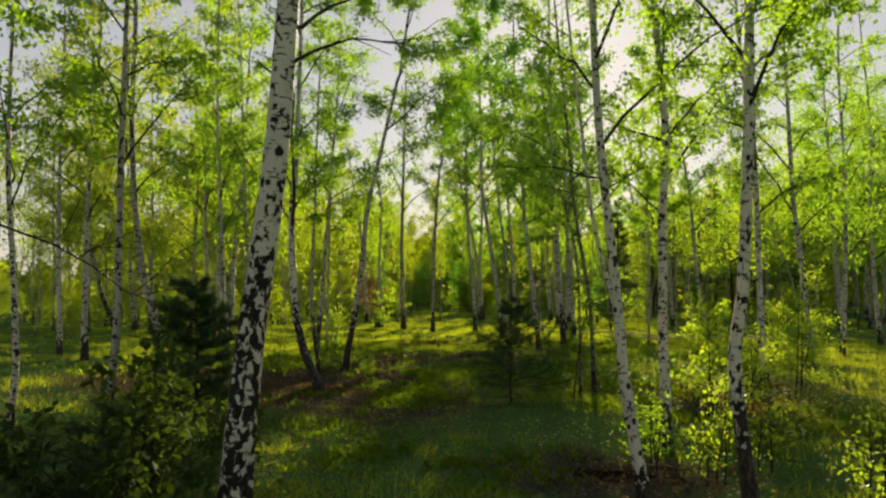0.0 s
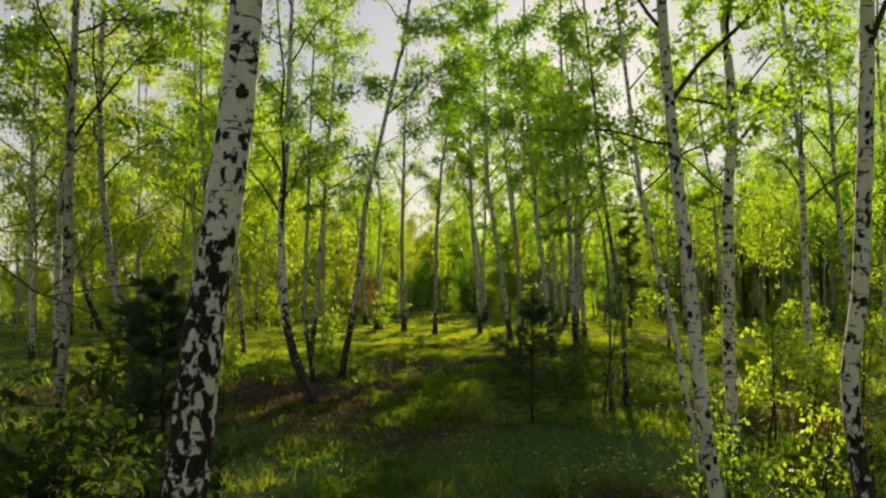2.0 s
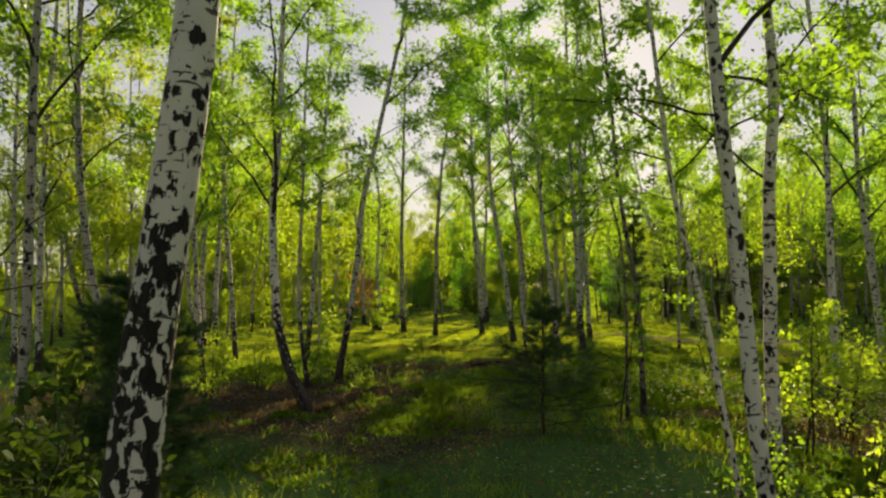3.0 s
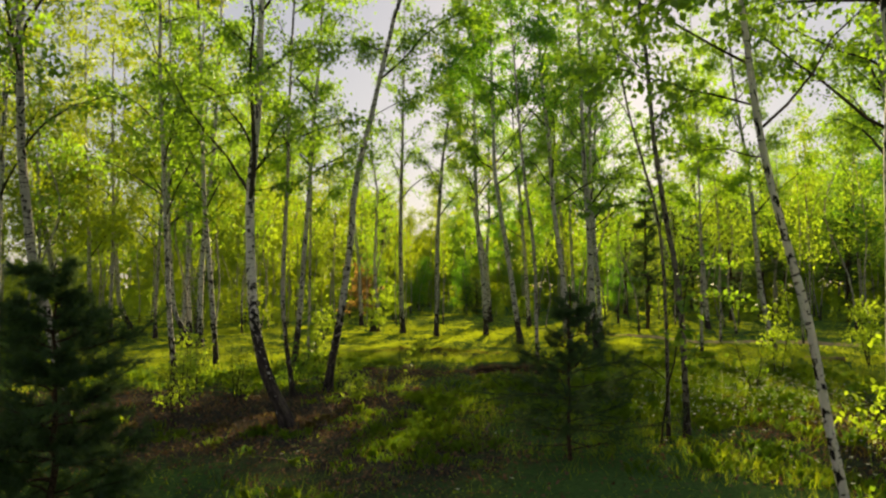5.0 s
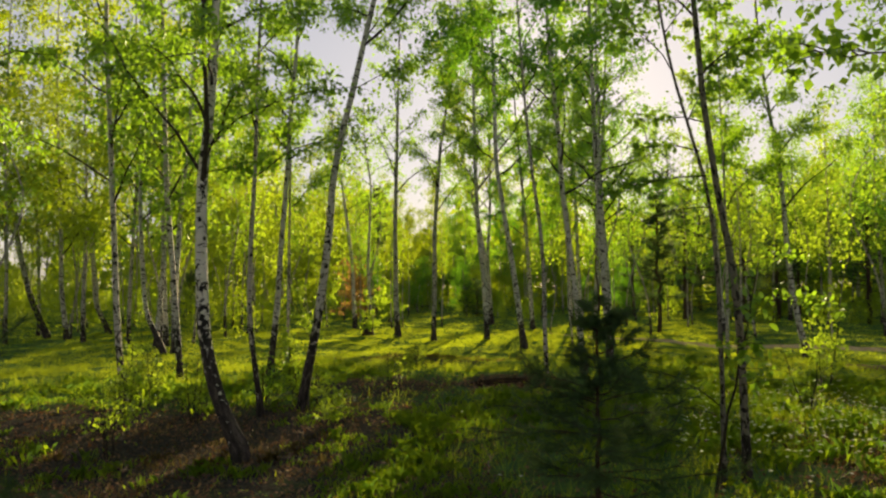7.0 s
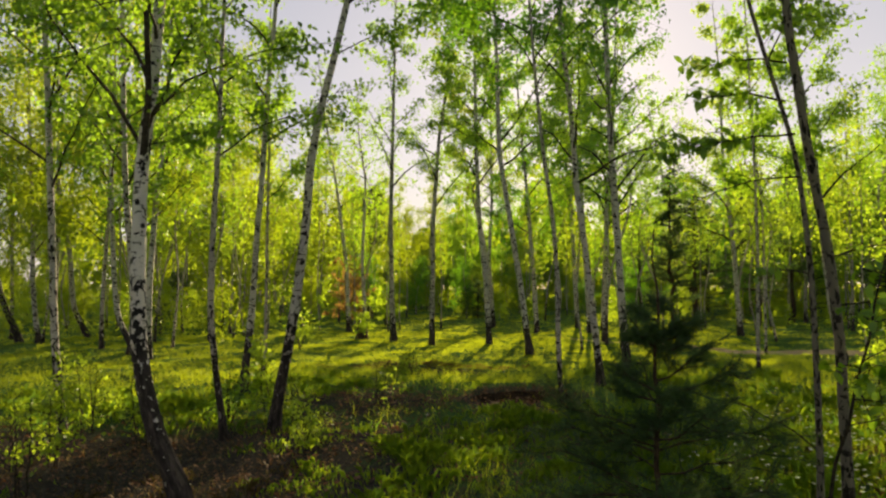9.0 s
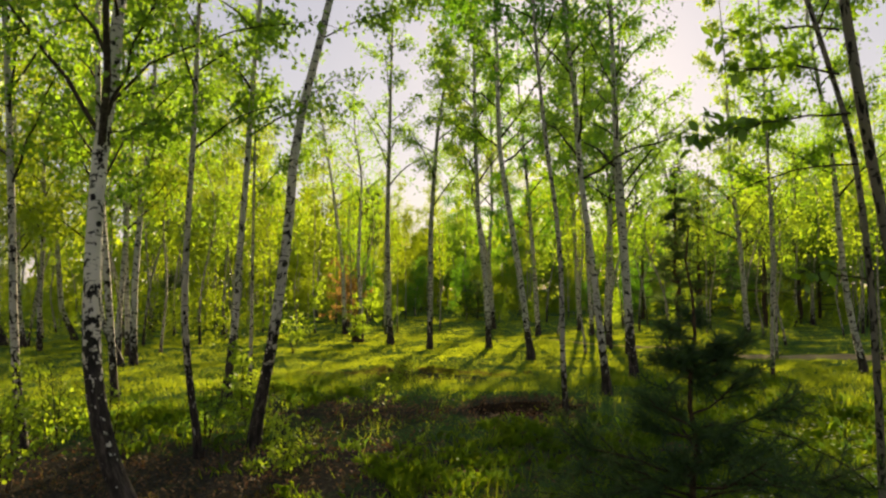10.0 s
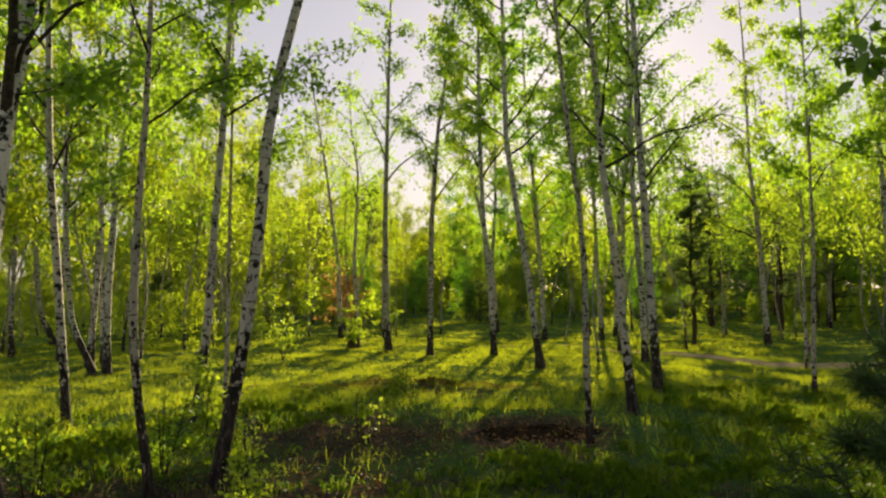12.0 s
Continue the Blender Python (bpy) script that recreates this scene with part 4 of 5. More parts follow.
for i, (px, py, ph, pb) in enumerate(((12.2, 42.0, 7.4, 1.8), (13.6, 38.2, 7.0, 1.4), (16.2, 40.5, 8.2, 2.2), (18.6, 37.0, 7.6, 1.8), (21.0, 41.0, 8.6, 2.4), (10.6, 46.0, 6.6, 1.6))):
    pine(330 + i, px, py, ph, ph - 0.4, 1.5, 0.3, 120, pb, 0.8, 0.11, 4, "pine_tree", FAR_PINE)
pine(311, 1.9, 47.0, 2.4, 2.2, 1.1, 0.16, 300, 0.2, 0.3, 0.05, 5, "young_pine", "dark young pine under the far birches")
pine(312, -11.5, 38.0, 2.6, 2.4, 1.1, 0.16, 300, 0.2, 0.3, 0.05, 5, "young_pine", "dark young pine under the far birches")
pine(307, 18.0, 56.0, 9.5, 9.0, 2.0, 0.3, 120, 2.5, 0.7, 0.15, 5, "pine_tree", FAR_PINE)


# ---------------------------------------------------------------- leafy saplings and bushes
def sapling(seed, x, y, height, stems, count, size=0.05, spread=0.5, mat=None, low=0.15, label="young birch sapling with bright yellow-green leaves", broad=False):
    rng = np.random.RandomState(seed)
    root = new("birch_sapling")
    root.location = (x, y, float(ground_z(np.array(x), np.array(y))) - 0.02)
    tagged(root, label, "sapling")
    items = []
    for s in range(stems):
        az = rng.uniform(0, 360)
        ln = bough(rng, (rng.normal(0, 0.05), rng.normal(0, 0.05), 0), az, rng.uniform(68, 88), height * rng.uniform(0.7, 1.0), rng.uniform(-10, 8), 9)
        tw = []
        for k in range(14):
            g = rng.uniform(low, 1.0)
            tw.append(bough(rng, along(ln, np.array((g,)))[0], rng.uniform(0, 360), rng.uniform(5, 55), spread * (1.15 - 0.7 * g) * rng.uniform(0.5, 1.1), -25, 5))
        it = (ln, 0.006 + 0.004 * height, tw)
        items.append(it)
        under("stem", limb_mesh([it]), root)
    under("twig_spray", twig_mesh(items), root, kind="stuff")
    rest = [(tw[0], 0.001, tw[1:]) for _, _, tw in items]
    if broad:
        pts = np.concatenate([along(t, rng.uniform(0.25, 1.0, max(1, count // (14 * stems)))) for _, _, tw in items for t in tw])
        me = poly_mesh("foliage", oval_leaves(rng, pts + rng.normal(0, 0.025, pts.shape), size), 6, mat or YOUNG_LEAF)
    else:
        me = crown_mesh(rng, rest, count, size, mat or YOUNG_LEAF, 0.05)
    under("foliage", me, root, kind="stuff")


sapling(400, 3.45, 9.4, 2.1, 2, 900, 0.066, 0.7, low=0.3, broad=True)
sapling(401, 2.45, 6.7, 1.2, 3, 330, 0.052, 0.45, broad=True)
sapling(402, 2.15, 7.2, 0.9, 3, 567, 0.042, 0.45, LEAF)
sapling(403, 3.1, 7.0, 1.0, 3, 250, 0.052, 0.5, broad=True)
sapling(404, 4.3, 10.2, 1.5, 3, 891, 0.046, 0.6)
sapling(405, 5.6, 11.5, 2.4, 3, 2430, 0.046, 0.8)
sapling(406, 3.4, 5.6, 1.0, 3, 330, 0.052, 0.5, broad=True)
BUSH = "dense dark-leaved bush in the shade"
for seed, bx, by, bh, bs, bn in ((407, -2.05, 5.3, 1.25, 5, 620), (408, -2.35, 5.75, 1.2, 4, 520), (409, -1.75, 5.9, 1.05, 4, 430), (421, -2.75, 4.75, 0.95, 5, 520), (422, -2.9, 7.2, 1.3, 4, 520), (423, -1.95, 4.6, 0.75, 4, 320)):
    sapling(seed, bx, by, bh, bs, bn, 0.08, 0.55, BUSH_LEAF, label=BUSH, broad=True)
sapling(424, 2.06, 11.0, 2.0, 1, 120, 0.075, 0.45, LEAF, 0.45, "thin young oak with broad green leaves", True)
sapling(425, 4.3, 14.2, 1.0, 2, 60, 0.06, 0.45, LEAF, 0.2, "leafy young oak bush beside the birches", True)
sapling(410, -4.0, 14.3, 1.2, 3, 600, 0.055, 0.5)
sapling(411, -3.4, 15.0, 1.0, 3, 220, 0.055, 0.45)
sapling(442, -3.75, 13.3, 0.95, 3, 140, 0.045, 0.42, low=0.25)
sapling(443, -1.55, 14.4, 0.6, 3, 420, 0.045, 0.32)
sapling(444, -2.75, 16.0, 0.95, 4, 500, 0.045, 0.42, LEAF)
sapling(445, -2.05, 16.2, 0.75, 3, 220, 0.045, 0.32)
sapling(446, -4.3, 15.6, 1.05, 3, 220, 0.05, 0.45)
sapling(448, 8.6, 18.6, 1.6, 4, 1400, 0.055, 0.6)
sapling(413, -2.35, 16.4, 1.3, 2, 500, 0.06, 0.4)
sapling(414, 5.6, 16.2, 1.5, 2, 700, 0.06, 0.5)
sapling(430, -3.9, 37.0, 3.2, 4, 1600, 0.11, 1.3, RUSSET, label="spreading young oak with reddish spring leaves")
sapling(431, -2.6, 38.5, 2.6, 3, 1200, 0.11, 1.1, label="young birch with bright yellow-green leaves")
sapling(415, -2.6, 29.6, 2.2, 2, 700, 0.08, 0.6)
sapling(416, -4.0, 27.0, 2.4, 3, 900, 0.08, 0.8)
sapling(417, -0.75, 20.6, 0.55, 4, 260, 0.05, 0.35, label="low scrubby seedling bush in the grass")
sapling(418, -1.0, 16.9, 0.6, 2, 60, 0.05, 0.4, label="thin bare-twigged seedling in the grass")


# ---------------------------------------------------------------- grass, litter, flowers
def patches(x, y, scale, seed):
    """Smooth random values from 0 to 1 over the ground."""
    rng = np.random.RandomState(seed)
    table = rng.uniform(0, 1, (256, 256))
    u, v = x / scale + 100, y / scale + 100
    i, j = np.floor(u).astype(int), np.floor(v).astype(int)
    f, g = u - i, v - j
    f, g = f * f * (3 - 2 * f), g * g * (3 - 2 * g)
    t = lambda a, b: table[a % 256, b % 256]
    return (t(i, j) * (1 - f) + t(i + 1, j) * f) * (1 - g) + (t(i, j + 1) * (1 - f) + t(i + 1, j + 1) * f) * g


def blades(name, label, seed, count, box, height, width, mat, keep, lean=0.5, power=1.5):
    rng = np.random.RandomState(seed)
    x0, x1, y0, y1 = box
    # more of them near the camera's way
    y = y0 + (y1 - y0) * rng.uniform(0, 1, count) ** power
    x = x0 + (x1 - x0) * rng.uniform(0, 1, count)
    x = x * (0.35 + 0.65 * np.clip(y / 25, 0, 1.6))
    tuft = patches(x, y, 0.22, seed + 1) * 0.55 + patches(x, y, 0.6, seed + 2) * 0.45
    ok = rng.uniform(0, 1, count) < np.clip(tuft * 3.6 - 1.15, 0.05, 1) * keep(x, y) * np.clip((y + 5) / 5, 0, 1)
    x, y, tuft = x[ok], y[ok], tuft[ok]
    n = len(x)
    z = ground_z(x, y) - 0.01
    h = height * rng.uniform(0.4, 1.2, n) * (0.15 + 1.5 * tuft) * (1 - 0.5 * np.clip((y - 18) / 5, 0, 1))
    a = rng.uniform(0, 2 * np.pi, n)
    out = np.column_stack((np.cos(a), np.sin(a), np.zeros(n)))
    side = np.column_stack((-np.sin(a), np.cos(a), np.zeros(n)))
    w = (width * rng.uniform(0.6, 1.3, n) * (1 + np.clip((y - 10) / 14, 0, 4)))[:, None]
    base = np.column_stack((x, y, z))
    b = (lean * rng.uniform(0.2, 1.5, n) * h)[:, None]
    up = np.zeros((n, 3))
    up[:, 2] = h
    v = np.empty((n, 3, 3))
    v[:, 0] = base - side * w * 0.5
    v[:, 1] = base + side * w * 0.5
    v[:, 2] = base + up + out * b
    tagged(new(name, poly_mesh(name, v.reshape(-1, 3), 3, mat)), label, "grass", kind="stuff")


def meadow(x, y):
    """Thick grass in the open, scattered patches of it under the nearer trees."""
    near = np.clip(patches(x, y, 1.0, 41) * 4.2 + patches(x, y, 0.4, 42) * 1.4 - 2.5, 0.06, 1)
    right = np.clip((x - 2.6) / 1.5, 0, 1) * np.clip((y - 7) / 3, 0, 1)
    f = np.maximum(np.clip((y - 17) / 5, 0, 1), right * np.clip(1.5 * patches(x, y, 1.0, 48) - 0.15 + np.clip((y - 13) / 4, 0, 1), 0.12, 1))
    return (near * (1 - f) + f) * np.clip(1.15 - 1.5 * litter_share(x, y) * (0.6 + patches(x, y, 0.6, 44)), 0.04, 1) * (1 - path_share(x, y))


blades("grass", "fresh green forest grass in tufts", 500, 540000, (-16, 16, -5.0, 50), 0.12, 0.0095, GRASS, meadow, 1.25)
blades("tall_grass", "taller grass clumps lit by the sun", 501, 260000, (-12, 14, 3, 24), 0.2, 0.007, GRASS, lambda x, y: meadow(x, y) * np.clip(patches(x, y, 0.9, 43) * 3 - 1.5 + 0.5 * np.clip((x - 2.6) / 1.5, 0, 1), 0, 0.9) * np.clip((y - 5) / 4, 0.25, 1) * np.clip(1.1 - 0.35 * np.clip((x - 2.6) / 1.5, 0, 1), 0, 1), 0.95)
blades("glade_grass", "short dense grass of the sunlit glade", 504, 150000, (-11, 9, 19, 34), 0.17, 0.005, GRASS, lambda x, y: 1 - path_share(x, y), 0.8, 1.0)
blades("far_grass", "sunlit grass under the far birches", 503, 45000, (-24, 24, 46, 80), 0.3, 0.01, GRASS, lambda x, y: 1.0 + 0 * x, 0.5, 1.2)
blades("dry_grass", "thin dry straw between the green grass", 502, 90000, (-14, 14, 1.0, 40), 0.15, 0.004, DRY_GRASS, lambda x, y: np.clip(0.3 * np.clip((20 - y) / 4, 0.1, 1) + litter_share(x, y) + np.clip((x - 2.6) / 1.5, 0, 1) * (y < 20) * np.clip(2.4 * patches(x, y, 1.3, 45) - 0.7, 0, 1), 0, 1) * (1 - path_share(x, y)), 1.2)


def tussocks(name, label, seed, spots, mat):
    """Lush tufts of long bowed blades. spots: (x, y, rx, ry, blades, length)."""
    rng = np.random.RandomState(seed)
    parts = []
    for cx, cy, rx, ry, n, length in spots:
        n = int(n * 0.85)
        tufts = max(3, n // 24)
        tx, ty = rng.normal(cx, rx * 0.75, tufts), rng.normal(cy, ry * 0.75, tufts)
        k = rng.randint(0, tufts, n)
        x, y = tx[k] + rng.normal(0, 0.07, n), ty[k] + rng.normal(0, 0.07, n)
        h = 0.75 * length * rng.uniform(0.45, 1.15, n) * rng.uniform(0.6, 1.1, tufts)[k]
        a = rng.uniform(0, 2 * np.pi, n)
        out = np.column_stack((np.cos(a), np.sin(a), np.zeros(n)))
        side = np.column_stack((-np.sin(a), np.cos(a), np.zeros(n))) * (rng.uniform(0.0011, 0.0022, n) * (1 + np.clip((y - 9) / 12, 0, 0.8)))[:, None]
        base = np.column_stack((x, y, ground_z(x, y) - 0.01))
        bow = rng.uniform(0.15, 0.8, n)
        up = np.array((0, 0, 1.0))
        mid = base + up * (h * 0.62)[:, None] + out * (h * bow * 0.3)[:, None]
        tip = base + up * (h * (1 - 0.35 * bow))[:, None] + out * (h * bow)[:, None]
        v = np.empty((n, 5, 3))
        v[:, 0], v[:, 1], v[:, 2], v[:, 3], v[:, 4] = base - side, base + side, mid + side * 0.8, tip, mid - side * 0.8
        parts.append(v.reshape(-1, 3))
    tagged(new(name, poly_mesh(name, np.concatenate(parts), 5, mat)), label, "grass", kind="stuff")


tussocks("lush_grass", "lush light green tufts of long grass in the shade", 520, (
    (-0.15, 14.1, 0.55, 0.8, 2600, 0.2), (-0.5, 11.7, 0.5, 0.8, 1900, 0.17), (-0.45, 12.6, 0.4, 0.5, 900, 0.18), (0.4, 6.9, 0.5, 0.6, 1300, 0.15), (-0.85, 7.7, 0.5, 0.6, 1300, 0.16),
    (-1.6, 9.3, 0.5, 0.6, 900, 0.15), (1.6, 14.2, 0.8, 1.2, 2600, 0.2), (2.2, 13.0, 0.7, 0.9, 1800, 0.22),
    (3.1, 15.4, 1.0, 1.2, 3200, 0.24), (4.3, 14.4, 1.2, 0.9, 2000, 0.24), (3.2, 12.6, 0.8, 0.9, 2000, 0.24), (5.2, 16.2, 1.4, 1.2, 3400, 0.26), (4.2, 19.6, 1.2, 1.2, 2600, 0.24), (0.9, 15.6, 0.6, 0.5, 1200, 0.18),
    (-3.6, 12.5, 0.5, 0.4, 420, 0.17), (-2.2, 12.3, 0.4, 0.4, 320, 0.16), (-1.2, 13.4, 0.4, 0.4, 320, 0.16), (-4.7, 13.3, 0.5, 0.5, 420, 0.18), (-1.6, 15.2, 0.5, 0.4, 360, 0.16),
    (-3.9, 16.8, 1.2, 0.9, 2800, 0.22), (-5.8, 17.2, 1.4, 1.2, 3400, 0.24), (-2.1, 19.2, 1.1, 0.9, 2000, 0.2), (2.9, 10.2, 0.6, 0.8, 1500, 0.2), (3.4, 8.4, 0.7, 0.8, 1700, 0.2), (4.6, 9.2, 0.9, 1.0, 1400, 0.2)), LUSH)
tussocks("straw_tufts", "dry straw-coloured tufts on a low lit ridge", 521, ((-1.3, 21.6, 0.7, 0.25, 900, 0.14), (0.1, 22.0, 0.9, 0.25, 1100, 0.14), (-2.9, 13.1, 1.3, 0.8, 700, 0.16), (4.5, 11.0, 0.9, 1.2, 1300, 0.16), (4.0, 12.6, 0.8, 0.6, 900, 0.15), (5.3, 12.9, 0.9, 0.7, 900, 0.16)), DRY_GRASS)


def scatter(name, label, seed, count, box, size, mat, keep, lift=0.01, category="litter"):
    rng = np.random.RandomState(seed)
    x = rng.uniform(box[0], box[1], count)
    y = rng.uniform(box[2], box[3], count)
    ok = rng.uniform(0, 1, count) < keep(x, y)
    x, y = x[ok], y[ok]
    at = np.column_stack((x, y, ground_z(x, y) + lift * rng.uniform(0.3, 1.2, len(x)) + 0.004))
    n = len(at)
    a = rng.uniform(0, 2 * np.pi, n)
    t = rng.normal(0, 0.45, (n, 2))
    d = unit(np.column_stack((np.cos(a), np.sin(a), t[:, 0])))
    s = unit(np.column_stack((-np.sin(a), np.cos(a), t[:, 1])))
    L = (size * rng.uniform(0.6, 1.3, n))[:, None]
    v = np.empty((n, 4, 3))
    v[:, 0], v[:, 1], v[:, 2], v[:, 3] = at - d * L * 0.5, at + s * L * 0.35, at + d * L * 0.5, at - s * L * 0.35
    v[:, 1:4:2, 2] += L * 0.12
    tagged(new(name, poly_mesh(name, v.reshape(-1, 3), 4, mat)), label, category, kind="stuff")


scatter("leaf_litter", "brown dead leaves on the forest floor", 510, 90000, (-8, 9, 2, 24), 0.045, DEAD_LEAF, lambda x, y: np.clip((0.25 * np.clip((19 - y) / 4, 0, 1) + litter_share(x, y)) * (0.35 + 1.1 * patches(x, y, 0.35, 46)), 0.03, 1), 0.03)


def flowers(seed, count, box, keep):
    """Small white heads on thin stems."""
    rng = np.random.RandomState(seed)
    x, y = rng.uniform(box[0], box[1], count), rng.uniform(box[2], box[3], count)
    ok = rng.uniform(0, 1, count) < keep(x, y)
    x, y = x[ok], y[ok]
    n = len(x)
    base = np.column_stack((x, y, ground_z(x, y) - 0.01))
    top = base + np.column_stack((rng.normal(0, 0.03, n), rng.normal(0, 0.03, n), rng.uniform(0.14, 0.32, n)))
    side = unit(np.column_stack((rng.normal(0, 1, n), rng.normal(0, 1, n), np.zeros(n)))) * 0.0016
    tagged(new("flower_stems", poly_mesh("flower_stems", np.stack((base - side, base + side, top), 1).reshape(-1, 3), 3, GRASS)), "thin stems of small wildflowers", "flowers", kind="stuff")
    heads = np.repeat(top, 5, 0)
    a = np.tile(np.arange(5) * 2 * np.pi / 5, n)
    d = np.column_stack((np.cos(a), np.sin(a), np.full(5 * n, 0.25))) * 0.015
    w = np.column_stack((-np.sin(a), np.cos(a), np.zeros(5 * n))) * 0.008
    v = np.stack((heads, heads + d * 0.7 + w, heads + d * 1.2, heads + d * 0.7 - w), 1)
    tagged(new("white_flowers", poly_mesh("white_flowers", v.reshape(-1, 3), 4, PETAL)), "tiny white wildflowers over the grass", "flowers", kind="stuff")


flowers(511, 11000, (-2, 9, 4, 19), lambda x, y: np.maximum(blob(x, y, 1.3, 7.6, 0.6, 0.7) * 0.35, blob(x, y, 4.6, 12.0, 2.2, 3.2)) * 1.0 * np.clip(2 * patches(x, y, 0.8, 47) - 0.3, 0, 1) + 0.005)


def soil_mound(seed, x, y, rx, ry, h):
    """A low uneven heap of bare dark soil."""
    rng = np.random.RandomState(seed)
    verts, faces, rings, sides = [], [], 9, 26
    ph = rng.uniform(0, 6, 4)
    for i in range(rings):
        f = i / (rings - 1)
        for k in range(sides):
            a = 2 * math.pi * k / sides
            wob = 1 + 0.18 * math.sin(3 * a + ph[0]) + 0.1 * math.sin(7 * a + ph[1])
            px, py = rx * f * wob * math.cos(a), ry * f * wob * math.sin(a)
            zz = h * (1 - f ** 2) * (0.7 + 0.4 * math.sin(5 * px + ph[2]) * math.cos(6 * py + ph[3])) + rng.normal(0, 0.015) * (1 - f)
            verts.append((px, py, zz - 0.05 * f + float(ground_z(np.array(x + px), np.array(y + py)))))
    for i in range(rings - 1):
        for k in range(sides):
            k2 = (k + 1) % sides
            faces.append((i * sides + k, (i + 1) * sides + k, (i + 1) * sides + k2, i * sides + k2))
    ob = new("soil_mound", mesh_of("soil_mound", verts, faces, EARTH))
    ob.location = (x, y, 0.0)
    tagged(ob, "low mound of dark bare soil between grass", "soil")


scatter("undergrowth", "low green herbs and moss between the grass", 512, 130000, (-9, 9, -5, 23), 0.032, GRASS, lambda x, y: np.clip(patches(x, y, 0.8, 51) * 2.2 + patches(x, y, 0.2, 52) * 1.6 - 1.7, 0.02, 1) * np.clip(1.1 - 1.3 * litter_share(x, y), 0.06, 1) * np.clip((9 - np.abs(x)) / 3, 0, 1) * np.clip((y + 5) / 6, 0, 1) * np.clip((23 - y) / 3, 0, 1), 0.09, "herbs")
soil_mound(600, 1.58, 6.9, 0.55, 0.35, 0.10)
soil_mound(601, 0.95, 17.35, 0.9, 0.65, 0.11)


def fallen_log(x, y, length, r, turn):
    """A short cut length of birch lying in the grass."""
    rng = np.random.RandomState(610)
    root = new("fallen_log")
    line = [Vector((length * (i / 8 - 0.5), 0.02 * math.sin(i), 0.008 * math.cos(2 * i))) for i in range(9)]
    verts, faces = [], []
    tube(line, [r * (1.05 - 0.03 * i + rng.uniform(-0.04, 0.04)) for i in range(9)], 12, verts, faces)
    under("log_bark", mesh_of("log_bark", verts, faces, LOG), root)
    for k, name in ((0, "cut_end"), (8, "cut_end")):
        c, s = line[k], (-1 if k == 0 else 1)
        ring = [(c.x + s * 0.004, c.y + r * 0.93 * math.cos(a * math.pi / 6), c.z + r * 0.93 * math.sin(a * math.pi / 6)) for a in range(12)]
        under(name, mesh_of(name, ring + [(c.x + s * 0.008, c.y, c.z)], [(i, (i + 1) % 12, 12) for i in range(12)], CUT), root)
    root.matrix_basis = pose(x, y, float(ground_z(np.array(x), np.array(y))) + r * 0.8, 0, 0, turn)
    tagged(root, "short weathered log lying in the sunlit grass", "log")


fallen_log(7.9, 19.0, 0.75, 0.06, -14)


def tree_stump(seed, x, y, r, h):
    """A charred-looking broken stump with a ragged top."""
    rng = np.random.RandomState(seed)
    sides, rings = 18, 9
    ph = rng.uniform(0, 6, 3)
    rag = rng.uniform(-0.12, 0.12, sides) * h
    verts, faces = [], []
    for i in range(rings):
        f = i / (rings - 1)
        for k in range(sides):
            a = 2 * math.pi * k / sides
            rr = r * (1 + 0.55 * math.exp(-f * 5) * (1 + 0.4 * math.sin(4 * a + ph[0])) - 0.12 * f + 0.06 * math.sin(7 * a + ph[1] + 3 * f))
            verts.append((rr * math.cos(a), rr * math.sin(a), -0.08 + (h + 0.08) * f + (rag[k] if i == rings - 1 else 0)))
    for i in range(rings - 1):
        for k in range(sides):
            k2 = (k + 1) % sides
            faces.append((i * sides + k, i * sides + k2, (i + 1) * sides + k2, (i + 1) * sides + k))
    root = new("tree_stump")
    root.location = (x, y, float(ground_z(np.array(x), np.array(y))))
    under("stump_bark", mesh_of("stump_bark", verts, faces, PINE_BARK), root)
    o = (rings - 1) * sides
    top = [(v[0] * 0.9, v[1] * 0.9, h * 0.86) for v in verts[o:]] + [(0, 0, h * 0.8)]
    under("broken_top", mesh_of("broken_top", top, [(k, (k + 1) % sides, sides) for k in range(sides)], EARTH), root)
    tagged(root, "short black rotten stump in the sunlit grass", "stump")


tree_stump(630, -2.68, 30.3, 0.17, 0.66)


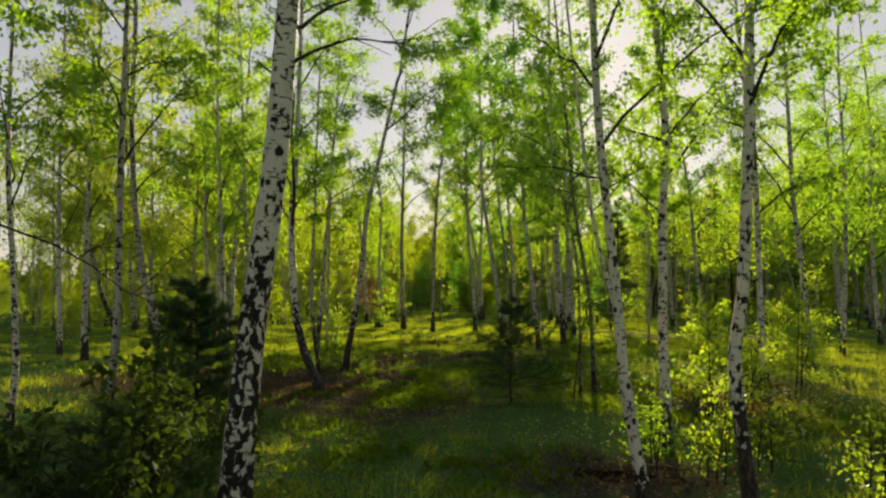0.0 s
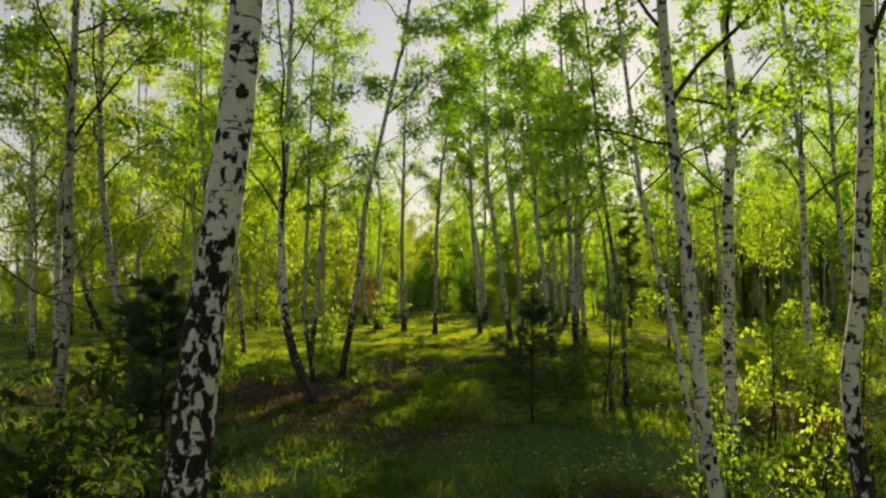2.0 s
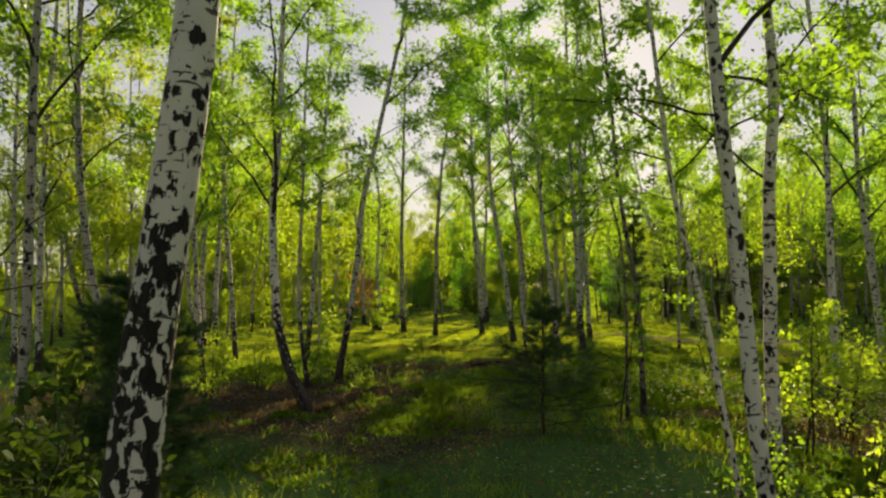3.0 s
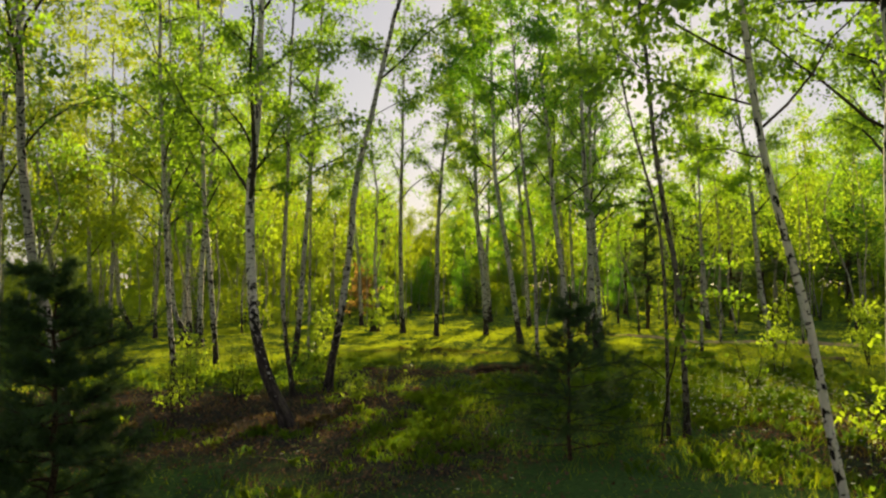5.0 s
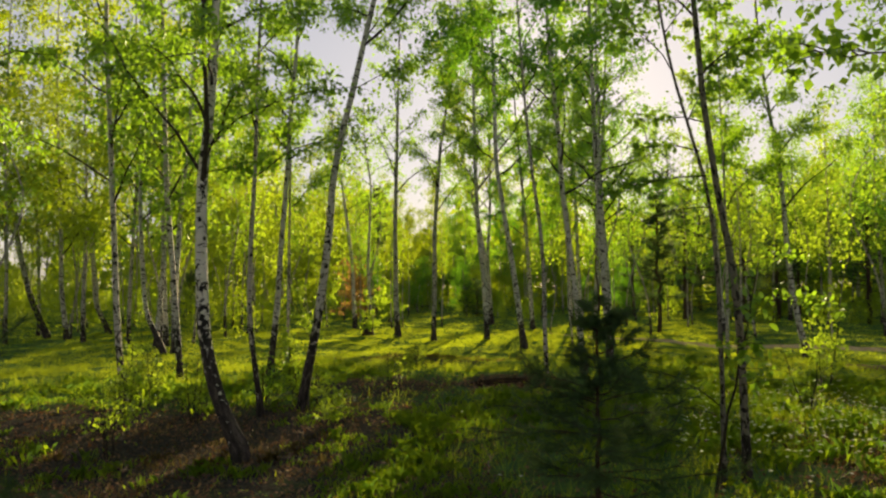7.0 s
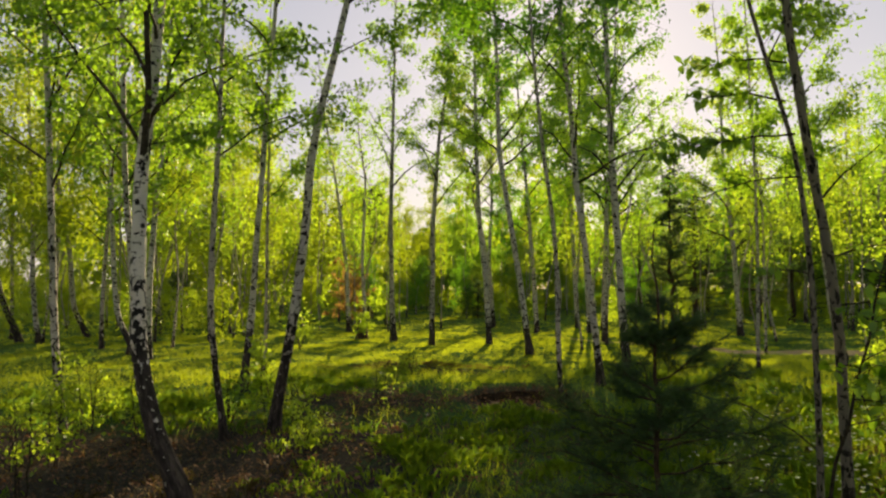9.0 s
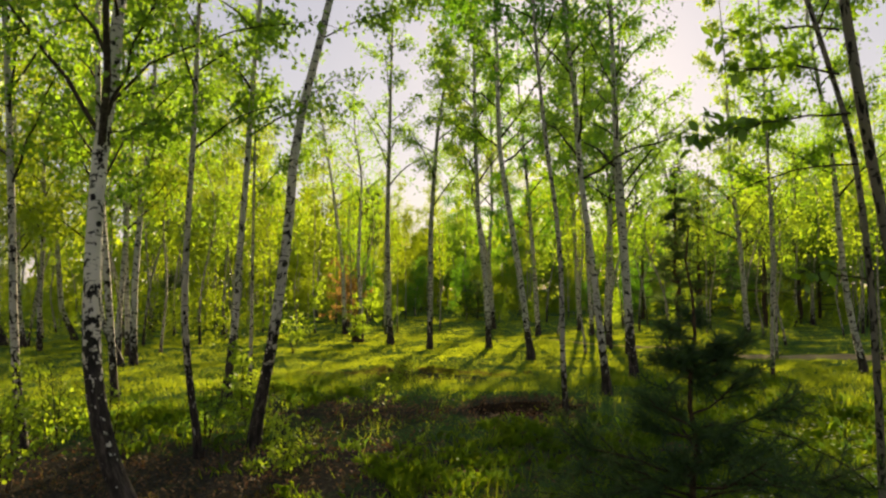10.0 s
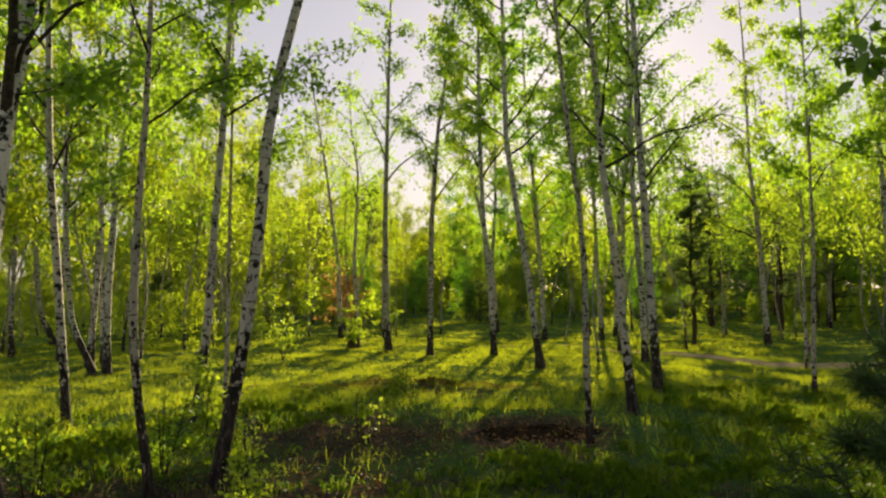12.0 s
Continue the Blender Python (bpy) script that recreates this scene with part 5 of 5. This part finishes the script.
def fallen_branch(seed, x, y, length, turn, mat):
    """A dead branch with a few side twigs lying on the floor."""
    rng = np.random.RandomState(seed)
    root = new("fallen_branch")
    main = bough(rng, (0, 0, 0), 0, 3, length, 4, 8)
    root.matrix_basis = pose(x, y, float(ground_z(np.array(x), np.array(y))) + 0.012, 0, 0, turn)
    verts, faces = [], []
    tube(main, np.linspace(0.011, 0.003, 8), 6, verts, faces)
    under("stick", mesh_of("stick", verts, faces, mat), root)
    for k in range(3):
        p = along(main, np.array((rng.uniform(0.3, 0.85),)))[0]
        tw = bough(rng, p, rng.choice([-1, 1]) * rng.uniform(25, 60), rng.uniform(5, 30), length * rng.uniform(0.2, 0.4), 0, 5)
        verts, faces = [], []
        tube(tw, np.linspace(0.005, 0.0015, 5), 5, verts, faces)
        under("side_twig", mesh_of("side_twig", verts, faces, mat), root)
    tagged(root, "thin dead branch lying on the leaf litter", "branch", "fallen branches")


def arching_shrub(seed, x, y, stems):
    """Thin bare stems that rise and bow over, with a few side twigs. stems: (azimuth, rise, length, bend, radius)."""
    rng = np.random.RandomState(seed)
    root = new("bare_shrub")
    root.location = (x, y, float(ground_z(np.array(x), np.array(y))) - 0.02)
    tagged(root, "bare dark shrub with thin arching stems", "shrub")
    for az, rise, length, bend, r in stems:
        ln = bough(rng, (0, 0, 0), az, rise, length, bend, 12)
        verts, faces = [], []
        tube(ln, np.linspace(r, r * 0.35, 12), 6, verts, faces)
        ob = under("stem", mesh_of("stem", verts, faces, TWIG), root)
        verts, faces = [], []
        for g in np.linspace(0.4, 0.95, 7):
            tw = bough(rng, along(ln, np.array((g,)))[0], az + rng.uniform(-70, 70), rng.uniform(-30, 50), length * rng.uniform(0.08, 0.16), -20, 5)
            tube(tw, np.linspace(r * 0.35, 0.001, 5), 4, verts, faces)
        under("twig_spray", mesh_of("twig_spray", verts, faces, TWIG), ob, kind="stuff")


arching_shrub(640, -2.3, 4.75, ((70, 82, 1.0, -30, 0.008), (200, 72, 0.85, -40, 0.007), (330, 70, 0.7, -45, 0.006)))

sticks = np.random.RandomState(620)
for i, (bx, by) in enumerate(((-2.9, 12.2), (-1.3, 12.6), (-3.4, 13.0), (-0.6, 11.4), (-2.0, 14.0), (0.3, 12.2), (-1.0, 17.6), (0.7, 17.0), (1.9, 7.3), (4.4, 10.6), (3.9, 12.4), (-1.7, 11.0), (5.2, 12.9), (-0.2, 14.6))):
    fallen_branch(621 + i, bx, by, sticks.uniform(0.35, 0.9), sticks.uniform(0, 360), LOG if i % 3 else TWIG)
